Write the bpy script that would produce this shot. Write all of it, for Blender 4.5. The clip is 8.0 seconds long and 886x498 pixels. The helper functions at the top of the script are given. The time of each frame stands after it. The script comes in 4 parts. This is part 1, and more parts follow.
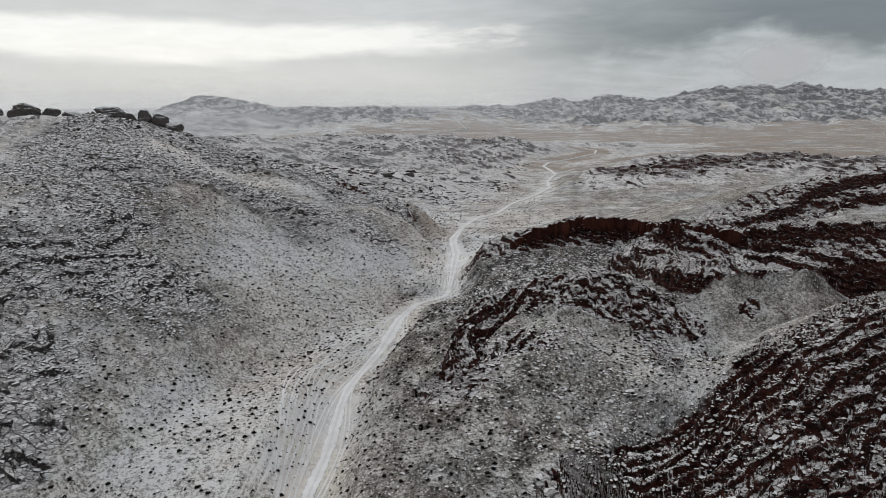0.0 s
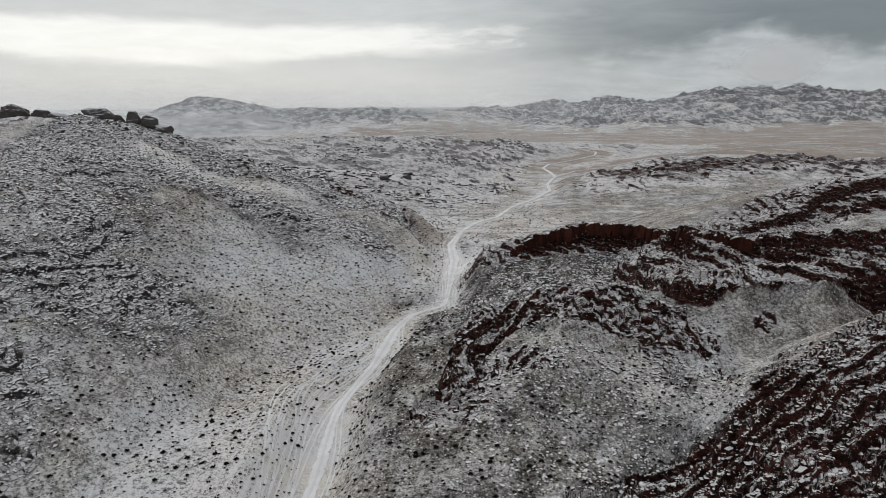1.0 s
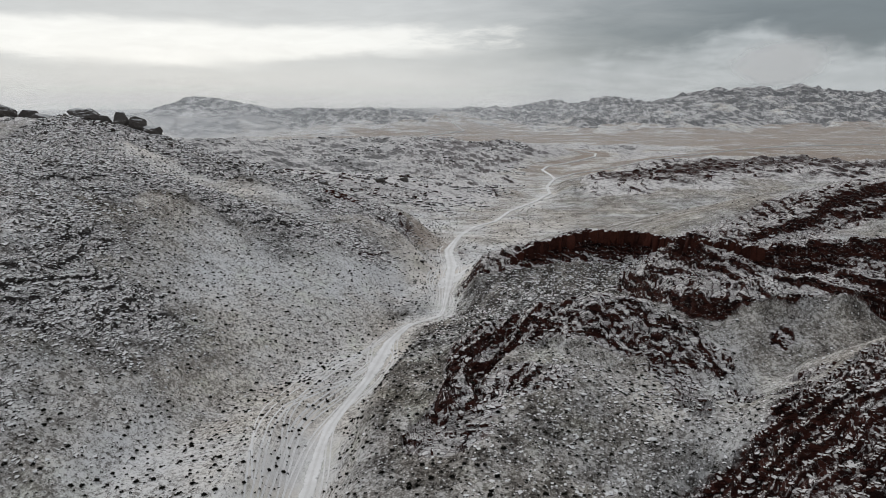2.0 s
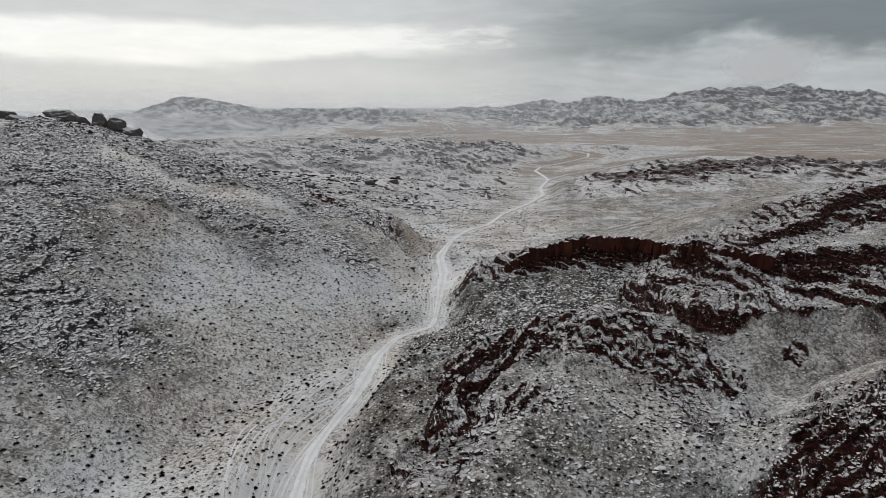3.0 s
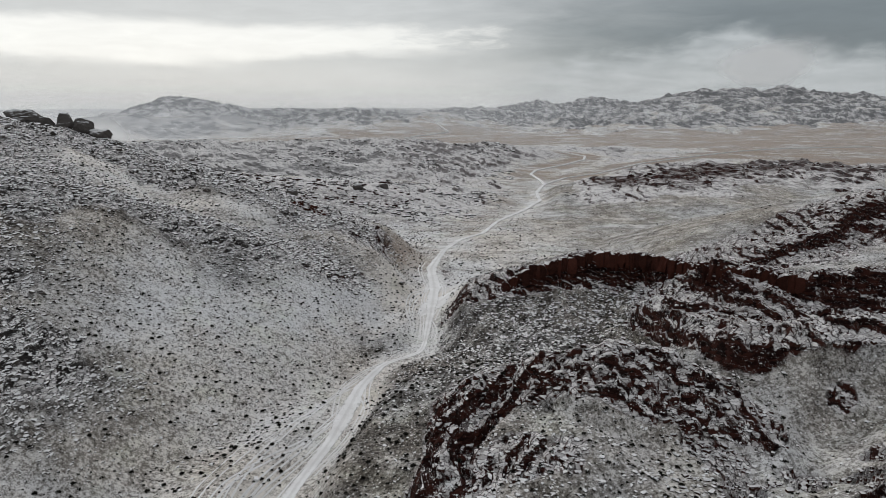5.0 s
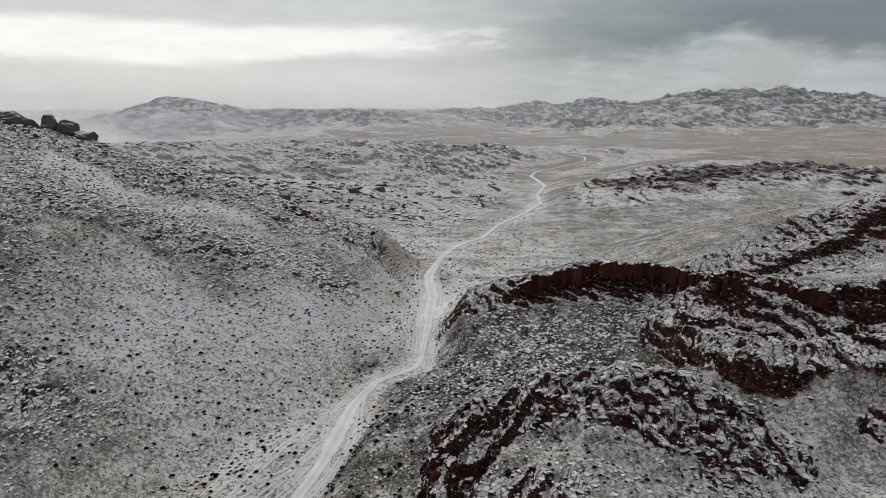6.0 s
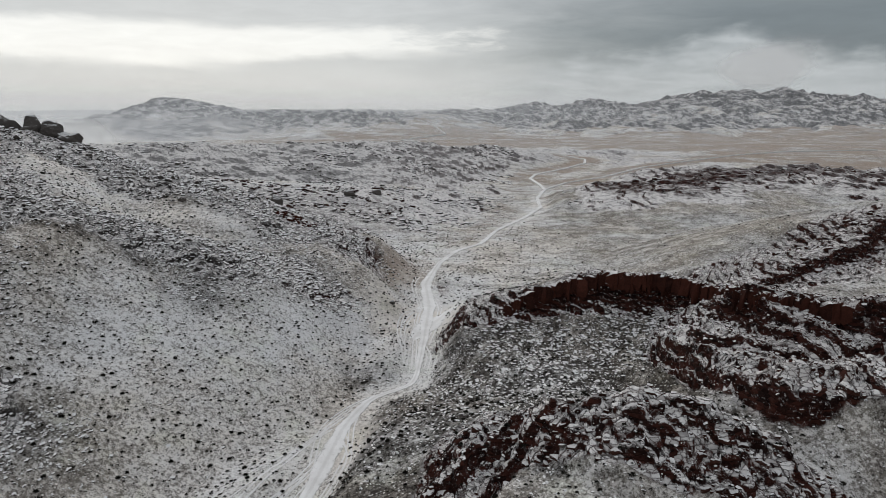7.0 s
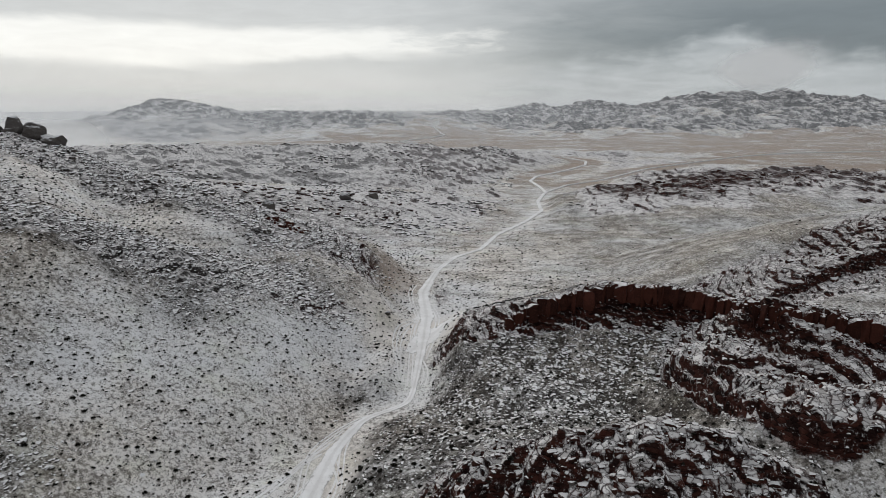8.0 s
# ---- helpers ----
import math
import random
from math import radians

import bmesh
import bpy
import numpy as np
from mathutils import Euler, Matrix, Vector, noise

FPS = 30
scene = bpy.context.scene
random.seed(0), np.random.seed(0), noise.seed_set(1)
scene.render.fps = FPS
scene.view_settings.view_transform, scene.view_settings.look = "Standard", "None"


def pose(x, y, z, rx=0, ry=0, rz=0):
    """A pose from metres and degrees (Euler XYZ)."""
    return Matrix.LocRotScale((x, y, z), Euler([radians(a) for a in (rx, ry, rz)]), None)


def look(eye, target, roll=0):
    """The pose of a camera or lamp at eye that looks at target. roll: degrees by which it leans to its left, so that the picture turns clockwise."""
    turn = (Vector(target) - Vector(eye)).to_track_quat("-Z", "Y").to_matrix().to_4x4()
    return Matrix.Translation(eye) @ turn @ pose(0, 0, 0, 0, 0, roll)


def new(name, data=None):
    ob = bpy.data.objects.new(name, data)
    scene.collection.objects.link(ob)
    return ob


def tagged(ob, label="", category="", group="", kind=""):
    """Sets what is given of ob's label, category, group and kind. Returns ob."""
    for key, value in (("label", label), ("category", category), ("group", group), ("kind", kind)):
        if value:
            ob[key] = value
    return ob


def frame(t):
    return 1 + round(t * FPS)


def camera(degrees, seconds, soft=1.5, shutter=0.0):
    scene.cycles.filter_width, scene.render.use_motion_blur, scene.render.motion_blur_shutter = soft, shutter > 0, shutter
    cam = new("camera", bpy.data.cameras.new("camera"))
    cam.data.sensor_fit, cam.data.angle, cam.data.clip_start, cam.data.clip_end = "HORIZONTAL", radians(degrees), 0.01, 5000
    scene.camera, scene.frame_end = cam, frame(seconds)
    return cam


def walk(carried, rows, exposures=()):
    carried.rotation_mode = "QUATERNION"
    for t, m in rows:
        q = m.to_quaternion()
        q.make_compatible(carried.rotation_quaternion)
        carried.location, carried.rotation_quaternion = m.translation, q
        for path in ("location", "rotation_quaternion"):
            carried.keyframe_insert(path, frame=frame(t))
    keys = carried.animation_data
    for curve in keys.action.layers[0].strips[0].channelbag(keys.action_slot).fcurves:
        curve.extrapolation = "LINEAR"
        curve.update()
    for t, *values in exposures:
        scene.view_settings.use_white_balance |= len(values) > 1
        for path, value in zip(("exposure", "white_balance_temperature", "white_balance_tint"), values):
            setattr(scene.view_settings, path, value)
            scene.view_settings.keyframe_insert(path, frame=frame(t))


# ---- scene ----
cam = camera(66.4, 8.0, soft=0.55)
PATH = [
    (0, (0.23, -0.356, 103.466), (0.23, 1.599, 103.042), -0.1),
    (0.5, (0.519, 7.021, 103.499), (0.522, 8.976, 103.076), -0.1),
    (1, (0.839, 14.476, 103.564), (0.843, 16.431, 103.143), -0.1),
    (2.5, (1.698, 36.928, 103.953), (1.716, 38.883, 103.533), -0.0),
    (3, (2.001, 44.522, 104.045), (2.034, 46.477, 103.625), -0.1),
    (3.5, (2.268, 52.17, 104.142), (2.306, 54.125, 103.722), -0.0),
    (4, (2.541, 59.821, 104.23), (2.58, 61.776, 103.811), -0.0),
    (4.5, (2.919, 67.387, 104.305), (2.968, 69.342, 103.885), 0.1),
    (6, (4.352, 89.937, 104.685), (4.409, 91.892, 104.267), 0.1),
    (6.5, (4.785, 97.301, 104.73), (4.844, 99.256, 104.313), 0.1),
    (7, (5.183, 104.732, 104.745), (5.245, 106.687, 104.33), 0.2),
    (7.5, (5.631, 112.175, 104.723), (5.695, 114.131, 104.309), 0.2),
    (8, (6.08, 119.8, 104.694), (6.145, 121.756, 104.282), 0.2),
]
walk(cam, [(t, look(eye, target, roll)) for t, eye, target, roll in PATH])
scene.view_settings.exposure = 0.0

# ---- sky and sun: a closed winter overcast, the sun low behind it, ahead to the left ----
SUN_TURN, SUN_HEIGHT = -22.0, 30.0
sun = new("sun", bpy.data.lights.new("sun", "SUN"))
sun.data.energy, sun.data.angle, sun.data.color = 0.9, radians(24), (1.0, 0.97, 0.92)
sun.matrix_world = look((0, 0, 0), (-math.sin(radians(SUN_TURN)) * math.cos(radians(SUN_HEIGHT)), -math.cos(radians(SUN_TURN)) * math.cos(radians(SUN_HEIGHT)), -math.sin(radians(SUN_HEIGHT))))


class Nodes:
    """Short hand for node trees."""

    def __init__(self, tree):
        self.tree = tree
        tree.nodes.clear()

    def add(self, kind, inputs=None, **props):
        n = self.tree.nodes.new(kind)
        for k, v in props.items():
            setattr(n, k, v)
        for k, v in (inputs or {}).items():
            self.put(n.inputs[k], v)
        return n

    def put(self, socket, v):
        if isinstance(v, bpy.types.NodeSocket):
            self.tree.links.new(v, socket)
        else:
            socket.default_value = v

    def sum(self, op, a, b=0.0, c=0.0):
        return self.add("ShaderNodeMath", {0: a, 1: b, 2: c}, operation=op).outputs[0]

    def step(self, v, lo, hi, a=0.0, b=1.0):
        return self.add("ShaderNodeMapRange", {0: v, 1: lo, 2: hi, 3: a, 4: b}, interpolation_type="SMOOTHSTEP").outputs[0]

    def mix(self, f, a, b, blend="MIX"):
        n = self.add("ShaderNodeMix", data_type="RGBA", blend_type=blend)
        for k, v in ((0, f), (6, a), (7, b)):
            self.put(n.inputs[k], (*v, 1) if isinstance(v, tuple) and len(v) == 3 else v)
        return n.outputs[2]

    def noise(self, at, scale, detail=5.0, rough=0.55, warp=0.0):
        return self.add("ShaderNodeTexNoise", {"Vector": at, "Scale": scale, "Detail": detail, "Roughness": rough, "Distortion": warp}).outputs[0]

    def stretch(self, at, x, y, z):
        return self.add("ShaderNodeVectorMath", {0: at, 1: (x, y, z)}, operation="MULTIPLY").outputs[0]


world = bpy.data.worlds.new("overcast")
scene.world = world
world.use_nodes = True
w = Nodes(world.node_tree)
way = w.add("ShaderNodeTexCoord").outputs["Generated"]
axes = w.add("ShaderNodeSeparateXYZ", {0: way})
up = w.sum("MULTIPLY", w.sum("ARCSINE", axes.outputs[2]), 57.2958)
turn = w.sum("MULTIPLY", w.sum("ARCTAN2", axes.outputs[0], axes.outputs[1]), 57.2958)
polar = w.add("ShaderNodeCombineXYZ", {0: w.sum("MULTIPLY", turn, 0.12), 1: w.sum("MULTIPLY", up, 0.55), 2: 0.0}).outputs[0]
billow = w.noise(polar, 1.0, 6, 0.55, 0.4)
fine = w.noise(polar, 2.4, 7, 0.6, 0.5)
shift = w.sum("SUBTRACT", billow, 0.5)
ragged = w.sum("SUBTRACT", fine, 0.5)
upw = w.sum("ADD", up, w.sum("ADD", w.sum("MULTIPLY", shift, 1.6), w.sum("MULTIPLY", ragged, 0.7)))
blue = w.add("ShaderNodeTexSky", sky_type="NISHITA", sun_disc=False, sun_elevation=radians(SUN_HEIGHT), sun_rotation=radians(SUN_TURN))
clear = w.mix(1.0, blue.outputs[0], (0.1, 0.1, 0.1), "MULTIPLY")
# a level deck of cloud, thin and bright towards the hidden sun, thick and grey away from it
aside = w.sum("ABSOLUTE", w.sum("SUBTRACT", turn, SUN_TURN))
thick = w.step(w.sum("ADD", aside, w.sum("MULTIPLY", shift, 16.0)), 16.0, 46.0)
deck = w.mix(thick, (0.60, 0.615, 0.605), (0.190, 0.218, 0.230))
deck = w.mix(w.step(up, 6.5, 10.0, 0.0, 0.45), deck, (0.52, 0.54, 0.54))
# the bright gap under the deck
lower = w.sum("ADD", 2.9, w.step(aside, 4.0, 18.0, 0.0, 1.0))
gap = w.sum("MULTIPLY", w.step(w.sum("SUBTRACT", upw, lower), -0.5, 0.7), w.step(upw, 5.5, 6.5, 1.0, 0.0))
gap = w.sum("MULTIPLY", gap, w.step(w.sum("ADD", aside, w.sum("MULTIPLY", ragged, 22.0)), 17.0, 30.0, 1.0, 0.0))
deck = w.mix(gap, deck, (0.92, 0.92, 0.875))
# haze towards the horizon
low = w.step(upw, 1.6, 3.6, 1.0, 0.0)
deck = w.mix(low, deck, w.mix(thick, (0.66, 0.675, 0.66), (0.34, 0.372, 0.385)))
# the bank of cloud that sits on the eastern range and drifts off it
off = w.sum("DIVIDE", w.sum("SUBTRACT", turn, 23.8), 4.2)
hump = w.sum("EXPONENT", w.sum("MULTIPLY", w.sum("MULTIPLY", off, off), -1.0))
bank = w.sum("ADD", w.sum("MULTIPLY", hump, 2.0), w.step(turn, 2.0, 16.0, 2.6, 3.8))
puffs = w.sum("SUBTRACT", w.noise(w.stretch(polar, 2.2, 1.0, 1.0), 1.6, 5, 0.5, 0.3), 0.5)
bank = w.sum("SUBTRACT", bank, w.sum("ADD", up, w.sum("MULTIPLY", puffs, 2.4)))
bank = w.sum("MULTIPLY", w.step(bank, -0.6, 1.3), w.step(turn, 4.0, 12.0))
deck = w.mix(w.sum("MULTIPLY", bank, 0.92), deck, w.mix(fine, (0.36, 0.39, 0.40), (0.58, 0.605, 0.61)))
high = w.step(up, 9.0, 40.0)
deck = w.mix(high, deck, w.mix(thick, (0.74, 0.75, 0.76), (0.60, 0.62, 0.64)))
deck = w.mix(1.0, deck, w.mix(fine, (0.875, 0.88, 0.905), (1.10, 1.11, 1.14)), "MULTIPLY")
final = w.mix(0.95, clear, deck)
back = w.add("ShaderNodeBackground", {0: final, 1: 1.0})
w.add("ShaderNodeOutputWorld", {0: back.outputs[0]})


# ---- materials ----
def material(name):
    m = bpy.data.materials.new(name)
    m.use_nodes = True
    return m, Nodes(m.node_tree)


def finish(n, colour, rough, bump=None, distance=0.1, strength=0.6, gloss=0.08):
    b = n.add("ShaderNodeBsdfPrincipled", {"Base Color": colour, "Roughness": rough, "Specular IOR Level": gloss})
    if bump is not None:
        n.put(b.inputs["Normal"], n.add("ShaderNodeBump", {"Height": bump, "Distance": distance, "Strength": strength}).outputs[0])
    n.add("ShaderNodeOutputMaterial", {0: b.outputs[0]})


def ground_material():
    """Stony desert soil and bare rock under a thin, broken dusting of snow, which lies where the ground is flat enough."""
    m, n = material("snow_dusted_ground")
    at = n.add("ShaderNodeTexCoord").outputs["Object"]
    flat = n.add("ShaderNodeSeparateXYZ", {0: n.add("ShaderNodeNewGeometry").outputs["Normal"]}).outputs[2]
    rock, brown, pale, gape, broken, bare, strata = [n.add("ShaderNodeAttribute", attribute_name=k).outputs["Fac"] for k in ("rock", "brown", "pale", "gape", "broken", "bare", "strata")]
    lane, fan = [n.add("ShaderNodeAttribute", attribute_name=k).outputs["Fac"] for k in ("lane", "fan")]
    reach = n.add("ShaderNodeVectorMath", {0: at}, operation="LENGTH").outputs["Value"]
    away = n.step(n.sum("ADD", reach, n.step(n.add("ShaderNodeSeparateXYZ", {0: at}).outputs[0], 20.0, 130.0, 260.0, 0.0)), 780.0, 1250.0)
    n0 = n.noise(at, 0.018, 6, 0.62)
    nm = n.noise(at, 0.045, 5, 0.7)
    n1 = n.noise(at, 0.16, 5, 0.6)
    n2 = n.noise(at, 0.9, 5, 0.7)
    n3 = n.noise(at, 2.6, 3, 0.7)
    chips = n.add("ShaderNodeTexVoronoi", {"Vector": at, "Scale": 1.15, "Randomness": 1.0}, feature="F1")
    tint = n.add("ShaderNodeSeparateColor", {0: chips.outputs["Color"]})
    # soil: grey-brown grit with a patchy dusting
    soil = n.mix(n.step(n2, 0.3, 0.7), (0.11, 0.098, 0.086), (0.23, 0.212, 0.19))
    soil = n.mix(n.step(n1, 0.4, 0.75, 0.0, 0.4), soil, (0.21, 0.20, 0.155))
    soil = n.mix(n.sum("MULTIPLY", brown, 0.85), soil, n.mix(n1, (0.225, 0.170, 0.135), (0.31, 0.245, 0.20)))
    soil = n.mix(n.sum("MULTIPLY", n.step(broken, 0.25, 0.95), n.step(n2, 0.35, 0.65, 1.0, 0.45)), soil, (0.040, 0.036, 0.033))
    cover = n.sum("ADD", n.sum("MULTIPLY", n2, 0.6), n.sum("MULTIPLY", n3, 0.4))
    cover = n.sum("ADD", cover, n.sum("MULTIPLY", n.sum("SUBTRACT", n1, 0.5), 0.18))
    cover = n.sum("ADD", cover, n.sum("MULTIPLY", n.sum("SUBTRACT", n0, 0.5), 0.22))
    cover = n.sum("ADD", cover, n.sum("MULTIPLY", n.sum("SUBTRACT", n.noise(at, 0.42, 4, 0.65), 0.5), 0.26))
    drifts = n.noise(n.stretch(at, 0.035, 0.11, 0.05), 1.0, 5, 0.65)
    cover = n.sum("ADD", cover, n.sum("MULTIPLY", n.sum("SUBTRACT", drifts, 0.5), n.step(reach, 330.0, 480.0, 0.0, 0.38)))
    streak = n.noise(n.stretch(at, 0.010, 0.034, 0.02), 1.0, 5, 0.6)
    cover = n.sum("ADD", cover, n.sum("MULTIPLY", n.sum("SUBTRACT", streak, 0.5), n.sum("MULTIPLY", bare, 0.5)))
    dust = n.step(n.sum("SUBTRACT", n.sum("ADD", cover, n.sum("MULTIPLY", bare, 0.03)), n.sum("ADD", n.sum("MULTIPLY", brown, 0.14), n.sum("MULTIPLY", broken, 0.10))), 0.40, 0.55, 0.10, 0.82)
    dust = n.sum("MULTIPLY", dust, n.sum("SUBTRACT", 1.0, n.step(broken, 0.0, 0.95, 0.0, 0.88)))
    soil = n.mix(dust, soil, (0.85, 0.835, 0.82))
    # loose stones, some snowed over, some bare and dark
    speck = n.sum("ADD", n.sum("MULTIPLY", n2, 0.45), n.sum("MULTIPLY", n3, 0.55))
    grit = n.step(n.sum("SUBTRACT", speck, n.sum("MULTIPLY", broken, 0.20)), 0.30, 0.36, 1.0, 0.0)
    soil = n.mix(n.sum("MULTIPLY", grit, 0.9), soil, n.mix(n1, (0.022, 0.018, 0.016), (0.058, 0.049, 0.043)))
    stony = n.sum("ADD", n.step(broken, 0.15, 0.6, 0.0, 0.4), 0.2)
    dark_chip = n.sum("MULTIPLY", n.step(tint.outputs[0], n.sum("SUBTRACT", 0.98, stony), 1.0), n.step(chips.outputs["Distance"], 0.25, 0.45, 1.0, 0.0))
    soil = n.mix(n.sum("MULTIPLY", dark_chip, 0.85), soil, (0.04, 0.036, 0.034))
    light_chip = n.sum("MULTIPLY", n.step(tint.outputs[1], n.sum("SUBTRACT", 1.0, stony), 1.0), n.step(chips.outputs["Distance"], 0.2, 0.4, 1.0, 0.0))
    soil = n.mix(n.sum("MULTIPLY", light_chip, 0.85), soil, (0.86, 0.86, 0.86))
    lanes = n.noise(n.add("ShaderNodeCombineXYZ", {0: n.sum("MULTIPLY", lane, 0.85), 1: n.sum("MULTIPLY", n.add("ShaderNodeSeparateXYZ", {0: at}).outputs[1], 0.018), 2: 0.0}).outputs[0], 1.0, 4, 0.6, 0.25)
    soil = n.mix(n.sum("MULTIPLY", fan, n.step(lanes, 0.50, 0.62)), soil, (0.80, 0.79, 0.775))
    soil = n.mix(n.sum("MULTIPLY", fan, n.step(lanes, 0.30, 0.43, 0.45, 0.0)), soil, (0.24, 0.225, 0.20))
    soil = n.mix(n.sum("MULTIPLY", pale, n.step(n1, 0.2, 0.6, 0.55, 0.95)), soil, n.mix(n2, (0.58, 0.56, 0.54), (0.78, 0.765, 0.75)))
    # rock: beds split into slabs by joints, each with its own share of snow
    bent = n.add("ShaderNodeVectorMath", {0: n.stretch(at, 0.40, 0.55, 1.15), 1: n.sum("MULTIPLY", n1, 1.6)}, operation="ADD").outputs[0]
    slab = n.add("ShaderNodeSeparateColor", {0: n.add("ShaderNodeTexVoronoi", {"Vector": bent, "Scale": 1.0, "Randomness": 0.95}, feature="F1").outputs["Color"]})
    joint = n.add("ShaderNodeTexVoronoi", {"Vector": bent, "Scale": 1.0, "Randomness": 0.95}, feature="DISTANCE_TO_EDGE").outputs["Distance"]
    # thin beds within the ledges, parted by dark seams of uneven width
    seam = n.sum("FRACT", n.sum("ADD", n.sum("MULTIPLY", strata, 2.3), n.sum("ADD", n.sum("MULTIPLY", n1, 1.6), n.sum("MULTIPLY", n2, 0.7))))
    seam = n.sum("MULTIPLY", n.step(seam, n.sum("MULTIPLY", n1, 0.10), n.sum("MULTIPLY", n2, 0.36), 0.2, 1.0), n.step(seam, 0.92, 1.0, 1.0, 0.0))
    stone = n.mix(n.step(n.sum("ADD", n.sum("MULTIPLY", n1, 0.6), n.sum("MULTIPLY", slab.outputs[2], 0.4)), 0.3, 0.7), (0.009, 0.0030, 0.0024), (0.052, 0.0165, 0.0115))
    stone = n.mix(n.step(n2, 0.4, 0.8, 0.0, 0.35), stone, (0.072, 0.040, 0.032))
    west = n.step(n.add("ShaderNodeSeparateXYZ", {0: at}).outputs[0], -70.0, -25.0, 1.0, 0.0)
    stone = n.mix(n.sum("MULTIPLY", west, 0.9), stone, n.mix(n2, (0.016, 0.015, 0.0145), (0.062, 0.057, 0.053)))
    micro = n.noise(n.stretch(at, 0.10, 0.22, 0.42), 1.0, 7, 0.74)
    # rock turns blue-grey with distance: aerial haze put into its colour
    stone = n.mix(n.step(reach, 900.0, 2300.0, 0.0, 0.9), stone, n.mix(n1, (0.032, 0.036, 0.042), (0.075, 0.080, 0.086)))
    lies = n.sum("ADD", flat, n.sum("MULTIPLY", n.sum("SUBTRACT", cover, 0.5), 0.5))
    lies = n.sum("ADD", lies, n.sum("MULTIPLY", n.sum("SUBTRACT", slab.outputs[0], 0.5), 0.20))
    lies = n.sum("ADD", lies, n.sum("MULTIPLY", n.sum("SUBTRACT", flat, 0.92), n.sum("ADD", 0.7, n.sum("MULTIPLY", bare, 2.4))))
    lies = n.sum("SUBTRACT", lies, n.sum("MULTIPLY", gape, 0.40))
    lies = n.sum("SUBTRACT", lies, bare)
    lies = n.sum("ADD", lies, n.sum("MULTIPLY", west, 0.05))
    lies = n.sum("ADD", lies, n.sum("MULTIPLY", n.sum("SUBTRACT", micro, 0.5), n.sum("MULTIPLY", n.sum("MINIMUM", bare, 0.3), 5.5)))
    lies = n.step(lies, n.sum("SUBTRACT", 0.42, n.sum("MULTIPLY", bare, 0.8)), 0.62, 0.0, 0.95)
    # thin ledges on the steep faces hold broken lines of snow
    xyz = n.add("ShaderNodeSeparateXYZ", {0: at}).outputs
    thin = n.sum("ADD", n.sum("MULTIPLY", xyz[2], 0.40), n.sum("ADD", n.sum("MULTIPLY", xyz[0], 0.10), n.sum("MULTIPLY", n1, 5.0)))
    thin = n.sum("FRACT", n.sum("ADD", thin, n.sum("MULTIPLY", n2, 0.9)))
    thin = n.sum("MULTIPLY", n.step(thin, 0.66, 0.80), n.step(n.sum("ADD", n.sum("MULTIPLY", n2, 0.5), n.sum("MULTIPLY", n3, 0.5)), 0.49, 0.60))
    lies = n.sum("MAXIMUM", lies, n.sum("MULTIPLY", thin, 0.5))
    # the far hills: snow in fine streaks between dark ribs
    ledges = n.sum("ADD", n.noise(n.stretch(at, 0.17, 0.10, 0.3), 1.0, 6, 0.70, 0.2), n.sum("MULTIPLY", n.sum("SUBTRACT", n0, 0.5), 0.35))
    ledges = n.step(n.sum("ADD", ledges, n.sum("MULTIPLY", n.sum("SUBTRACT", flat, 0.96), 1.5)), 0.30, 0.42, 0.40, 0.88)
    ribs = n.sum("ADD", n.noise(n.stretch(at, 0.040, 0.022, 0.06), 1.0, 6, 0.72, 0.2), n.sum("MULTIPLY", n.sum("SUBTRACT", flat, 0.93), 0.9))
    ribs = n.step(ribs, 0.38, 0.58, 0.14, 0.74)
    spread_snow = n.mix(n.step(reach, 1350.0, 1900.0), ledges, ribs)
    lies = n.mix(away, lies, spread_snow)
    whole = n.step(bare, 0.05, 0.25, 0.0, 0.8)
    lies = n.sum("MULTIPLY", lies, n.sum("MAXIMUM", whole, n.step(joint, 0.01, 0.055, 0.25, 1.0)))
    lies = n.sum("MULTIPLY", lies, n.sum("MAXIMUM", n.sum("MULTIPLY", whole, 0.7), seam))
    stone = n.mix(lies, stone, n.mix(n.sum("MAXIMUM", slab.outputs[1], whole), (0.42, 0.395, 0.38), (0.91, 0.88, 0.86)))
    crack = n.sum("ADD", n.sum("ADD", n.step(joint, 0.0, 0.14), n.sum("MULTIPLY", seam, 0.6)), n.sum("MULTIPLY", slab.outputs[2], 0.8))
    edge = n.step(n.sum("ADD", rock, n.sum("MULTIPLY", n.sum("SUBTRACT", n1, 0.5), 0.9)), 0.35, 0.6)
    soil = n.mix(1.0, soil, n.mix(n.step(n0, 0.35, 0.65), (1.05, 1.0, 0.94), (0.99, 1.0, 1.015)), "MULTIPLY")
    soil = n.mix(n.step(nm, 0.5, 0.7, 0.0, 0.35), soil, n.mix(1.0, soil, (0.96, 1.02, 0.86), "MULTIPLY"))
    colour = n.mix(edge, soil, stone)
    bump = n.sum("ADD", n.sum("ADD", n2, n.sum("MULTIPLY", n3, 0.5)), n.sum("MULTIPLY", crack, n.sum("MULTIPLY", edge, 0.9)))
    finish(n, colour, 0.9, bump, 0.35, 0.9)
    return m


